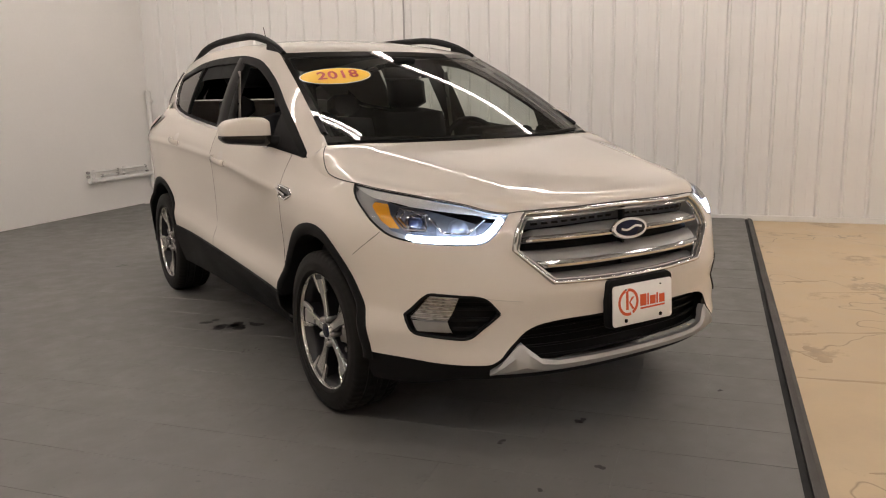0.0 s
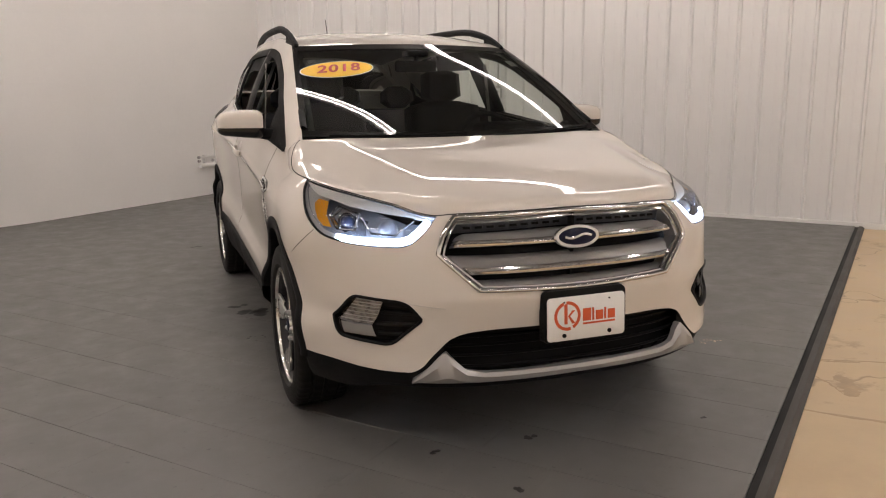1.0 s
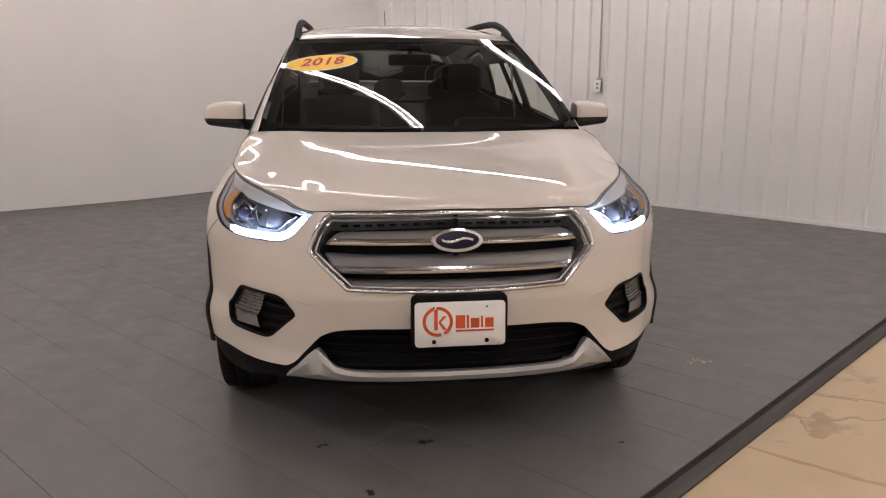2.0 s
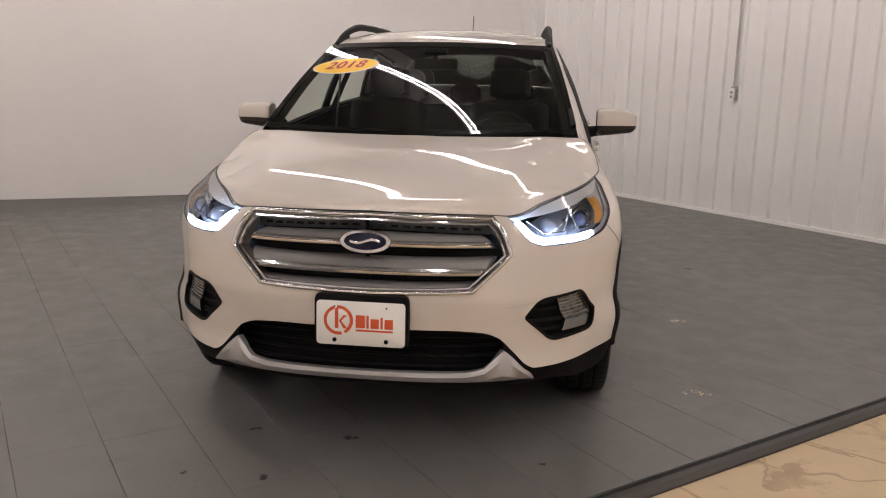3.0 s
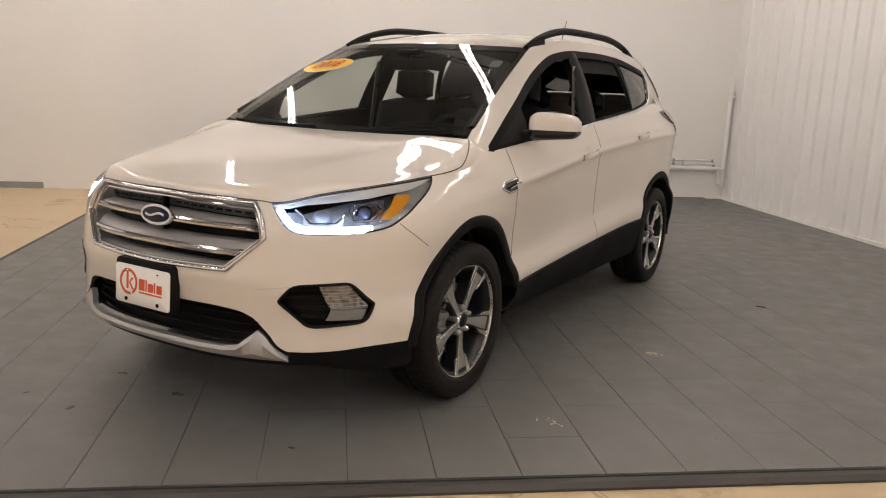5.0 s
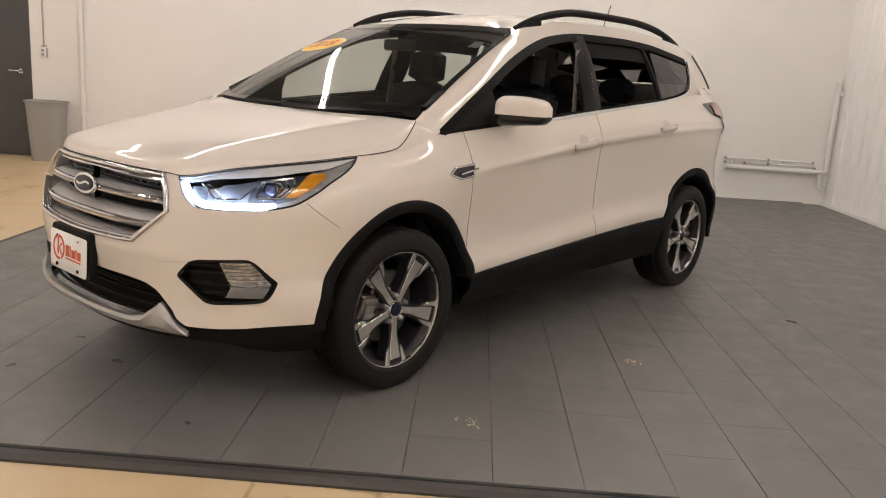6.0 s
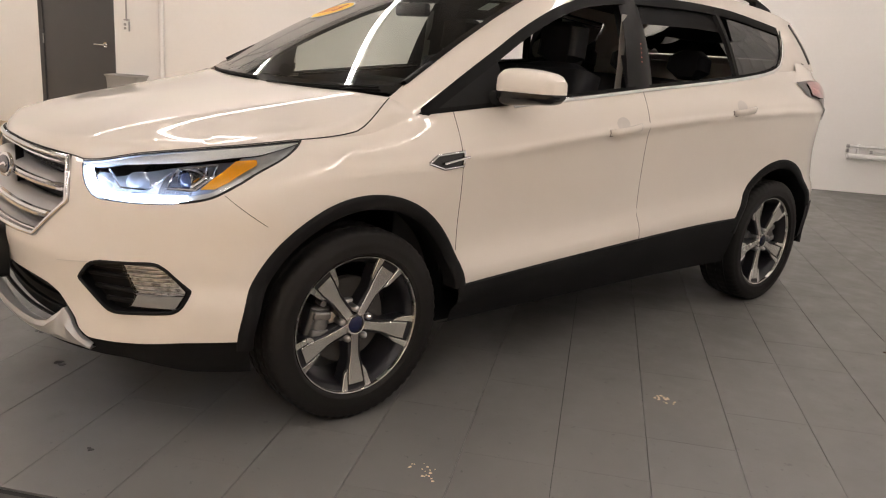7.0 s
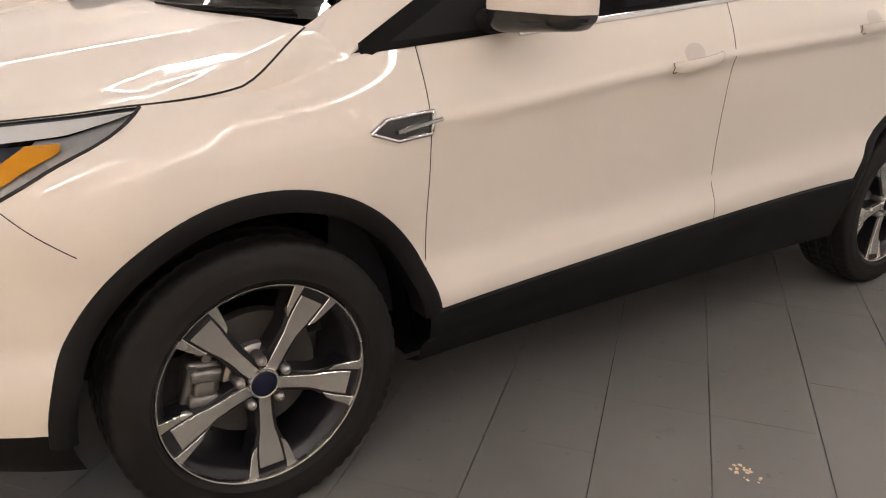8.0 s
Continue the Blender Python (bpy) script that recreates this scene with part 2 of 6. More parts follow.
def box(x0, x1, y0, y1, z0, z1, b=0.0):
    """A box with chamfered edges."""
    if b <= 0:
        V = [(x, y, z) for z in (z0, z1) for y in (y0, y1) for x in (x0, x1)]
        return V, [(0, 2, 3, 1), (4, 5, 7, 6), (0, 1, 5, 4), (2, 6, 7, 3), (0, 4, 6, 2), (1, 3, 7, 5)]
    bm = bmesh.new()
    bmesh.ops.create_cube(bm, size=1)
    for v in bm.verts:
        v.co = Vector(((x0 + x1) / 2 + v.co.x * (x1 - x0), (y0 + y1) / 2 + v.co.y * (y1 - y0), (z0 + z1) / 2 + v.co.z * (z1 - z0)))
    bmesh.ops.bevel(bm, geom=bm.edges[:], offset=b, segments=2, affect="EDGES", profile=0.5)
    g = [tuple(v.co) for v in bm.verts], [tuple(v.index for v in f.verts) for f in bm.faces]
    bm.free()
    return g


def tube(pts, r, n=8, cap=True):
    """A round bar along points; r: one radius or one for each point."""
    pts = [Vector(p) for p in pts]
    rs = [float(q) for q in (r if isinstance(r, (list, tuple)) else [r] * len(pts))]
    rows, up = [], None
    for i, p in enumerate(pts):
        t = (pts[min(i + 1, len(pts) - 1)] - pts[max(i - 1, 0)]).normalized()
        if up is None:
            up = t.orthogonal().normalized()
        up = (up - t * up.dot(t)).normalized()
        side = t.cross(up)
        rows.append([tuple(p + rs[i] * (math.cos(a) * up + math.sin(a) * side)) for a in (2 * math.pi * k / n for k in range(n))])
    V, F = grid(rows, close=True)
    if cap:
        F += [tuple(range(n - 1, -1, -1)), tuple(range(len(V) - n, len(V)))]
    return V, F


def ribbon(pts, nors, w, h):
    """A bar of flat section w by h along points, standing on normals."""
    rows = []
    for i, (p, nv) in enumerate(zip(pts, nors)):
        p, nv = Vector(p), Vector(nv).normalized()
        t = (Vector(pts[min(i + 1, len(pts) - 1)]) - Vector(pts[max(i - 1, 0)])).normalized()
        s = t.cross(nv).normalized() * w / 2
        rows.append([tuple(p - s - nv * h), tuple(p - s + nv * h * 0.6), tuple(p - s * 0.6 + nv * h), tuple(p + s * 0.6 + nv * h), tuple(p + s + nv * h * 0.6), tuple(p + s - nv * h)])
    V, F = grid(rows, close=True)
    n = 6
    F += [tuple(range(n - 1, -1, -1)), tuple(range(len(V) - n, len(V)))]
    return V, F


def lathe(profile, n=64, axis="x"):
    """Profile of (along the axis, radius) turned round the axis."""
    rows = []
    for a, r in profile:
        rows.append([(a, r * math.cos(2 * math.pi * k / n), r * math.sin(2 * math.pi * k / n)) for k in range(n)])
    return grid(rows, close=True)


def pchip(*knots):
    """A smooth curve through (x, y) knots that does not overshoot."""
    x, y = np.array(knots, float).T
    h, d = np.diff(x), np.diff(y) / np.diff(x)
    m = np.zeros(len(x))
    for i in range(1, len(x) - 1):
        if d[i - 1] * d[i] > 0:
            w1, w2 = 2 * h[i] + h[i - 1], h[i] + 2 * h[i - 1]
            m[i] = (w1 + w2) / (w1 / d[i - 1] + w2 / d[i])
    m[0], m[-1] = d[0], d[-1]

    def at(q):
        i = min(max(int(np.searchsorted(x, q)) - 1, 0), len(h) - 1)
        t = (q - x[i]) / h[i]
        if t < 0:
            return y[0] + m[0] * (q - x[0])
        if t > 1:
            return y[-1] + m[-1] * (q - x[-1])
        return ((1 + 2 * t) * (1 - t) ** 2 * y[i] + t * (1 - t) ** 2 * h[i] * m[i] + t * t * (3 - 2 * t) * y[i + 1] + t * t * (t - 1) * h[i] * m[i + 1])

    return at


def lerp(a, b, t):
    return a + (b - a) * t


def thing(name, label, category, m=None, group="", kind=""):
    ob = new(name)
    if m is not None:
        ob.matrix_basis = m
    return tagged(ob, label, category, group, kind)


# ---- room ----
def structure(name, geo, material, m, label, category, smooth=False):
    ob = new(name, mesh_of(name, geo[0], geo[1], material, smooth))
    ob.matrix_basis = m
    return tagged(ob, label, category, kind="structure")


structure("floor", box(U_LEFT - 0.2, U_RIB + 0.2, V_FRONT - 0.2, V_PLAIN + 0.2, FLOOR_Z - 0.2, FLOOR_Z), CONCRETE, ROOM,
          "sealed tan concrete floor with brown stains", "floor")
structure("ceiling", box(U_LEFT - 0.2, U_RIB + 0.2, V_FRONT - 0.2, V_PLAIN + 0.2, CEIL, CEIL + 0.15), CEIL_PAINT, ROOM,
          "plain grey painted hall ceiling", "ceiling")
# two unseen walls, placed near so that they throw light back on the car
structure("wall_west", box(U_LEFT - 0.2, U_LEFT, V_FRONT, V_PLAIN, FLOOR_Z, CEIL), WALL_PAINT, ROOM, "unseen white wall, added to close the hall and bounce light", "wall")
structure("wall_south", box(U_LEFT - 0.2, U_RIB + 0.2, V_FRONT - 0.2, V_FRONT, FLOOR_Z, CEIL), WALL_PAINT, ROOM, "unseen white wall, added to close the hall and bounce light", "wall")

# plain wall with a door opening
DOOR_U0, DOOR_U1, DOOR_H = -5.19, -4.20, 2.10
plain = merge(box(U_LEFT, DOOR_U0, V_PLAIN, V_PLAIN + 0.2, FLOOR_Z, CEIL), box(DOOR_U1, U_RIB + 0.2, V_PLAIN, V_PLAIN + 0.2, FLOOR_Z, CEIL),
              box(DOOR_U0, DOOR_U1, V_PLAIN, V_PLAIN + 0.2, DOOR_H, CEIL))
structure("wall_north", plain, WALL_PAINT, ROOM, "smooth off-white painted wall with faint panel joints", "wall")


def ribbed_wall():
    """Steel liner sheet: flat pans with narrow raised ribs."""
    ob = new("wall_east", mesh_of("wall_east", *box(0.012, 0.2, V_FRONT, V_PLAIN + 0.02, FLOOR_Z, CEIL), RIB_PAINT, False))
    ob.matrix_basis = RIB
    tagged(ob, "white corrugated steel liner wall with vertical ribs", "wall", kind="structure")
    PITCH = 0.2305
    prof = [(0.010, 0.0), (0.010, -0.100), (0.0085, -0.103), (0.0085, -0.112), (0.010, -0.115), (0.010, -0.188), (-0.016, -0.199), (-0.019, -0.203), (-0.019, -0.216), (-0.016, -0.220), (0.010, -PITCH)]
    rows = [[(a, b, z) for a, b in prof] for z in (0.0, CEIL - FLOOR_Z)]
    shared = mesh_of("wall_panel", *grid(rows), RIB_PAINT, False)
    for k in range(int((V_PLAIN - V_FRONT) / PITCH)):
        p = new("wall_panel", shared)
        p.parent = ob
        p.location = (0, 5.89 - k * PITCH, FLOOR_Z)


ribbed_wall()
base = box(-0.028, 0.008, V_FRONT, V_PLAIN, FLOOR_Z, 0.035, 0.004)
structure("baseboard", base, RIB_PAINT, RIB, "white steel base trim along the ribbed wall", "trim")

# ---- the car: y runs from the nose (front axle at 0) to the tail, x to its left side ----
WB, HUB_Z, ARCH_R = 2.69, 0.345, 0.425
round_pow = pchip((0.15, 2.6), (0.76, 2.6), (0.82, 2.54), (0.87, 2.36), (0.92, 1.92), (0.97, 1.76), (1.2, 1.7))
crease_z = pchip((-0.9, 0.85), (0.42, 0.89), (1.46, 0.985), (2.7, 1.045), (3.7, 1.07))
flank_z = pchip((-0.9, 0.48), (0.42, 0.495), (2.2, 0.60), (3.7, 0.66))
sill_z = pchip((0.0, 0.40), (0.42, 0.42), (2.25, 0.505), (3.7, 0.52))
belt_z = pchip((0.0, 1.0), (0.20, 1.032), (0.27, 1.04), (0.9, 1.095), (1.52, 1.148), (2.35, 1.205), (2.84, 1.245), (3.7, 1.27))
belt_x = pchip((0.0, 0.80), (0.27, 0.807), (1.0, 0.822), (1.6, 0.812), (2.35, 0.765), (2.84, 0.71), (3.7, 0.60))
front_y = pchip((0.15, 0.78), (0.24, 0.86), (0.32, 0.910), (0.35, 0.921), (0.372, 0.917), (0.405, 0.903), (0.43, 0.902), (0.50, 0.910), (0.575, 0.9240), (0.60, 0.9265), (0.64, 0.9190), (0.72, 0.899), (0.80, 0.876), (0.88, 0.848), (0.93, 0.815), (1.1, 0.70))
rear_y = pchip((0.15, 0.78), (0.30, 0.88), (0.50, 0.927), (0.70, 0.925), (0.80, 0.895), (1.0, 0.855), (1.1, 0.85), (1.27, 0.825))
rear_pow = pchip((0.15, 2.6), (0.8, 2.6), (1.0, 2.85), (1.1, 3.1), (1.2, 4.2), (1.3, 4.4))


def side_profile(y):
    """Half width over height at one station."""
    c, l, b = crease_z(y), flank_z(y), belt_z(y)
    k = min(max((y - 0.25) / 0.40, 0.0), 1.0)
    k = k * k * (3 - 2 * k)  # the crease fades out ahead of the front door
    flare = 0.034 * math.exp(-((y / 0.42) ** 2)) + 0.030 * math.exp(-(((y - WB) / 0.45) ** 2))
    taper = -0.03 * max(0.0, (y - 2.3) / 1.3) ** 2
    w = flare + taper
    return pchip((0.15, 0.80), (0.27, 0.862 + w), (0.36, 0.882 + w), (l - 0.050, 0.8945 + w), (l - 0.026, 0.8920 + w), (l + 0.060, 0.8620 + w), (l + 0.13, 0.8605 + w),
                 (c - 0.10, lerp(0.8735, 0.8680, k) + w), (c - 0.022, lerp(0.8770, 0.8755, k) + w * 0.75), (c - 0.002, lerp(0.8755, 0.8825, k) + w * 0.65), (c + 0.004, lerp(0.8748, 0.8828, k) + w * 0.62), (c + 0.030, lerp(0.8700, 0.8735, k) + w * 0.45), (c + 0.06, 0.863 + w * 0.25), (max(b, c + 0.1), belt_x(y)), (max(b, c + 0.1) + 0.1, belt_x(y) - 0.06))


PROF = {}


def prof(y):
    k = round(y, 4)
    if k not in PROF:
        PROF[k] = side_profile(k)
    return PROF[k]


W0, W1 = prof(0.0), prof(WB)


swell_z = pchip((0.2, 0.7), (0.42, 1.0), (0.72, 1.0), (0.82, 0.7), (0.90, 0.25), (0.95, 0.0), (1.3, 0.0))


def swell(a, z):
    """How far the bumper's corner stands out ahead of the wheel opening."""
    s = min(max((a - 55) / 35, 0.0), 1.0)
    return 0.026 * 16 * s * s * (1 - s) ** 2 * max(swell_z(z), 0.0)


def body(c, z):
    """A point of the lower body: c is ("f", degrees round the nose), ("s", y) or ("r", degrees round the tail)."""
    k, a = c
    if k == "s":
        return (prof(a)(z), a, z)
    e = 2 / (round_pow(z) if k == "f" else rear_pow(z))
    s, co = max(math.sin(radians(a)), 0.0) ** e, max(math.cos(radians(a)), 0.0) ** e
    if k == "f":
        return (W0(z) * s + swell(a, z), -front_y(z) * co, z)
    return (W1(z) * s, WB + rear_y(z) * co, z)


def normal(c, z):
    k, a = c
    d = 0.5 if k != "s" else 0.01
    lo, hi = max(a - d, 0.05 if k != "s" else a - d), min(a + d, 89.9) if k != "s" else a + d
    p = Vector(body((k, hi), z)) - Vector(body((k, lo), z))
    q = Vector(body(c, z + 0.008)) - Vector(body(c, z - 0.008))
    n = p.cross(q).normalized()
    return n if n.x * 1.0 + (-n.y if k == "f" else n.y if k == "r" else 0) > 0 else -n


def skin(c, z, off=0.0):
    p = Vector(body(c, z))
    return tuple(p + off * normal(c, z)) if off else tuple(p)


def flank_x(y, z):
    """Half width of the lower body at any y."""
    if y < 0:
        a = math.degrees(math.acos(min(1.0, (-y / front_y(z)) ** (round_pow(z) / 2))))
        return W0(z) * max(1 - (-y / front_y(z)) ** round_pow(z), 1e-6) ** (1 / round_pow(z)) + swell(a, z)
    if y > WB:
        return W1(z) * max(1 - ((y - WB) / rear_y(z)) ** rear_pow(z), 1e-6) ** (1 / rear_pow(z))
    return prof(y)(z)


def theta(x, z):
    """Degrees round the nose of a point at half width x."""
    return math.degrees(math.asin(min(1.0, (x / W0(z)) ** (round_pow(z) / 2))))


# heights of the edges round the nose, by degrees
T_IN, T_TIP = 28.7, 72.9
hood_edge = pchip((0, 0.895), (24, 0.886), (T_IN - 2, 0.884), (T_IN, 0.881), (42.5, 0.912), (54.6, 0.937), (64, 0.953), (T_TIP, 0.967), (90, 0.978))
low_edge = pchip((0, 0.500), (12, 0.500), (19.5, 0.492), (23.5, 0.472), (27, 0.422), (32, 0.364), (34.5, 0.351), (40, 0.350), (48.5, 0.354), (55, 0.360), (66, 0.366), (90, 0.370))
G_SIDE, G_TOP, G_BOT = theta(0.50, 0.757), theta(0.425, 0.88), theta(0.375, 0.63)
F_IN, F_TI, F_TO, F_OUT, F_LO, F_LI = 32.0, 36.3, 52.4, 57.8, 54.0, 38.1


def poly(pts):
    x, y = zip(*pts)
    return lambda q: float(np.interp(q, x, y))


grille_lo = poly([(0, 0.622), (G_BOT, 0.632), (G_SIDE, 0.757)])
grille_hi = poly([(0, 0.897), (G_TOP, 0.888), (G_SIDE, 0.757)])
fog_lo = poly([(F_IN, 0.535), (32.9, 0.519), (36.9, 0.460), (37.8, 0.4505), (39.4, 0.4445), (40.8, 0.4444), (51.5, 0.4542), (53.2, 0.4575), (54.6, 0.468), (55.3, 0.4765), (57.2, 0.507), (F_OUT, 0.520)])
fog_hi = poly([(F_IN, 0.535), (32.9, 0.549), (35.2, 0.5804), (36.0, 0.588), (37.4, 0.594), (38.6, 0.5971), (50.6, 0.6028), (52.0, 0.5990), (53.2, 0.588), (53.8, 0.581), (57.2, 0.531), (F_OUT, 0.522)])
lamp_lo = pchip((T_IN, 0.873), (T_IN + 1.6, 0.825), (31.6, 0.807), (34, 0.786), (36.5, 0.780), (43, 0.779), (50, 0.782), (56, 0.789), (60, 0.801), (64.5, 0.838), (68.5, 0.888), (T_TIP, 0.963))


def lamp_hi(a):
    return hood_edge(a) - 0.003


def arch(c, hub):
    """Lower edge of the painted side where the wheel opening cuts it, or nothing."""
    best = None
    for z in np.linspace(0.36, 0.80, 221):
        y = body(c, z)[1]
        if (y - hub) ** 2 + (z - HUB_Z) ** 2 < ARCH_R ** 2:
            best = z
    return best


FRONT = [("f", a) for a in sorted({0.0, *np.linspace(0, 30, 26), *np.linspace(30, 90, 75), G_SIDE, G_TOP, G_BOT, F_IN, F_TI, F_TO, F_OUT, F_LO, F_LI, T_IN, T_TIP, 68.0})]
GAP_F, GAP_B, GAP_R = 0.41, 1.49, 2.42
SIDE = [("s", y) for y in sorted({*np.linspace(0, 0.16, 9), *np.linspace(0.16, 0.41, 13), *np.linspace(0.41, GAP_B, 22), *np.linspace(GAP_B, GAP_R, 26), *np.linspace(GAP_R, WB, 12)})]
REAR = [("r", a) for a in np.linspace(90, 0, 40)]


def side_splits(y, low, top):
    """Heights of the flank, the crease and a line above it, kept in order."""
    a = min(max(flank_z(y) - 0.01, low + 0.004), top - 0.06)
    b = min(max(crease_z(y), a + 0.004), top - 0.04)
    return a, b, min(b + 0.05, top - 0.02)


def tip_share(a):
    s = min(max((a - T_TIP) / (90 - T_TIP), 0.0), 1.0)
    return s * s * (3 - 2 * s)


def bands(c):
    """Pairs of heights between which the painted skin runs on this column."""
    k, a = c
    if k == "f":
        low = low_edge(a)
        cut = arch(c, 0.0) if a > 55 else None
        low = max(low, cut) if cut else low
        gl, gh = (grille_lo(a), grille_hi(a)) if a < G_SIDE else (0.757, 0.757)
        fl, fh = (fog_lo(a), fog_hi(a)) if F_IN < a < F_OUT else (0.52, 0.52)
        fl, fh = max(fl, low), max(fh, low)
        top = hood_edge(a)
        ll, lh = (lamp_lo(a), lamp_hi(a)) if T_IN < a < T_TIP else (top, top)
        gl, gh = min(max(gl, fh), top), min(max(gh, fh), top)
        if a > T_TIP:
            s = tip_share(a)
            q1, q2, q3 = side_splits(body(c, 0.6)[1], low, top)
            e1, e2, e3 = lerp(fl, q1, s), lerp(gl, q2, s), lerp(top, q3, s)
            return [(low, e1), (e1, e2), (e2, e3), (e3, top)]
        return [(low, fl), (fh, gl), (gh, max(ll, gh)), (lh, max(top, lh))]
    y = body(c, 0.6)[1]
    low = sill_z(y) if k == "s" else 0.50
    cut = arch(c, WB if y > 1.4 else 0.0)
    low = max(low, cut) if cut else low
    t = (belt_z(y) if y > 0.2 else hood_edge(90) + (belt_z(0.2) - hood_edge(90)) * (max(y, 0) / 0.2) ** 1.5)
    a, b, g = side_splits(y, low, t)
    return [(low, a), (a, b), (b, g), (g, t)]


ROWS_IN = (6, 16, 10, 8)


def panel(cols):
    """The painted skin between the first and the last of these columns."""
    V, F = [], []
    for k in range(4):
        rows, alive = [], []
        for c in cols:
            lo, hi = bands(c)[k]
            rows.append([body(c, lerp(lo, hi, 1 - (1 - i / ROWS_IN[k]) ** (1 + 0.6 * (tip_share(c[1]) if c[0] == "f" else 1) if k == 1 else 1))) for i in range(ROWS_IN[k] + 1)])
            alive.append(hi - lo > 2e-4)
        v, f = grid(rows)
        n = ROWS_IN[k]
        keep = [q for i, q in enumerate(f) if alive[i // n] or alive[i // n + 1]]
        V, F = merge((V, F), (v, keep))
    return V, F


car = thing("suv", "pearl white compact suv with black cladding, parked on the grey deck", "car")


def pair_part(name, geo, material, label="", parent=None, **kw):
    """The same part on the left and on the right side."""
    a = part(name, geo, material, parent or car, label, **kw)
    b = part(name, flipped(geo), material, parent or car, label, **kw)
    return a, b


def upto(lst, lo, hi):
    return [c for c in lst if lo - 1e-6 <= c[1] <= hi + 1e-6]


part("front_bumper", both(panel(upto(FRONT, 0, 68.0))), PAINT, car, "pearl white front bumper skin")
fender_cols = upto(FRONT, 68.0, 90) + upto(SIDE, 0.0, GAP_F)[1:]

# hood surface
hood_c = pchip((-0.90, 0.895), (-0.80, 0.930), (-0.6, 0.988), (-0.3, 1.045), (0.0, 1.090), (0.12, 1.108), (0.40, 1.130))
hood_fall = pchip((-0.8, 1.0), (-0.4, 1.0), (0.0, 0.55), (0.2, 0.2), (0.5, 0.1))
fold_x = pchip((-0.80, 0.43), (-0.3, 0.53), (0.20, 0.62))


def hood_z(x, y):
    x = abs(x)
    s = max(0.0, x - fold_x(y) + 0.02)
    soft = s * s / (s + 0.018)
    return hood_c(y) - hood_fall(y) * (0.022 * (x / 0.6) ** 2 + 0.24 * soft + 0.40 * soft * soft)


def lip(c):
    """Edge below the hood's lip, its rounding's corner and the point where it meets the hood."""
    k, a = c
    z = hood_edge(a) if k == "f" else bands(c)[3][1]
    p = Vector(body(c, z))
    n = normal(c, z)
    inward = Vector((-n.x, -n.y, 0)).normalized()
    keep = 1.0 if k == "f" else min(1.0, max(0.03, 1 - (a - 0.16) / 0.15))  # the shelf dies away into the pillar
    q = p + inward * (0.055 if k == "f" else 0.058) * keep
    q.z = lerp(z + 0.002, max(hood_z(q.x, q.y), z + 0.02), keep)
    r = p + inward * 0.006 * keep
    r.z = lerp(z, q.z - 0.012, keep)
    return p, r, q


def bez(p, r, q, t):
    return tuple(p * (1 - t) ** 2 + r * 2 * t * (1 - t) + q * t * t)


def lip_start(c):
    """How far up the rounding the hood's own edge lies: none over the lamp, all of it at the cowl."""
    if c[0] == "f":
        return 0.0 if c[1] < T_TIP else 0.18 * (c[1] - T_TIP) / (90 - T_TIP)
    return lerp(0.18, 1.0, min(1, c[1] / 0.16) ** 1.2)


hood_cols = FRONT + upto(SIDE, 0.0, 0.16)[1:]
NH = len(hood_cols) - 1
hood_rows, seam_pts = [], []
for j, c in enumerate(hood_cols):
    p, r, q = lip(c)
    t0 = lip_start(c)
    col = [bez(p, r, q, lerp(t0 + 0.012, 1, i / 6)) for i in range(7)]
    seam_pts.append(bez(p, r, q, t0))
    w = (j / NH) ** 1.15
    ex = 0.742 * w
    ey = 0.045 + 0.125 * w ** 2.2
    e = Vector((ex, ey, hood_z(ex, ey)))
    for i in range(1, 23):
        t = i / 22
        x, y = lerp(q.x, e.x, t), lerp(q.y, e.y, t)
        g = hood_z(x, y)
        if i < 5:
            g = lerp(q.z + (g - hood_z(q.x, q.y)), g, t * 4.4)
        col.append((x, y, g))
    hood_rows.append(col)
hood = part("hood", both(grid(hood_rows)), PAINT, car, "pearl white hood with two creases", sharp=50)
hood_under = both(grid([[(p[0] * 0.992, p[1] + 0.006, p[2] - 0.012) for p in r] for r in hood_rows]))
part("hood_inner_panel", hood_under, SEAM, hood)

fender = panel(fender_cols)
strip = grid([[bez(*lip(c), lerp(0, max(lip_start(c) - 0.012, 0.001), i / 4)) for i in range(5)] for c in upto(FRONT, T_TIP, 90) + upto(SIDE, 0, 0.31)[1:]])
pair_part("front_fender", merge(fender, strip), PAINT, "pearl white front fender")
fd = pair_part("front_door", panel(upto(SIDE, GAP_F, GAP_B)), PAINT, "pearl white front door", sharp=60)
rd = pair_part("rear_door", panel(upto(SIDE, GAP_B, GAP_R)), PAINT, "pearl white rear door")
shoulder = []
for c in REAR:
    p = Vector(body(c, bands(c)[3][1]))
    y = min(p.y, 3.36)
    q = Vector((min(belt_x(y), p.x), min(p.y, 3.37), belt_z(y) + 0.006))
    if p.x > 0.5:
        shoulder.append([tuple(p), tuple(p.lerp(q, 0.5) + Vector((0, 0, 0.006))), tuple(q)])
pair_part("rear_quarter_panel", merge(panel(upto(SIDE, GAP_R, WB) + REAR[1:]), grid(shoulder)), PAINT, "pearl white rear quarter panel")

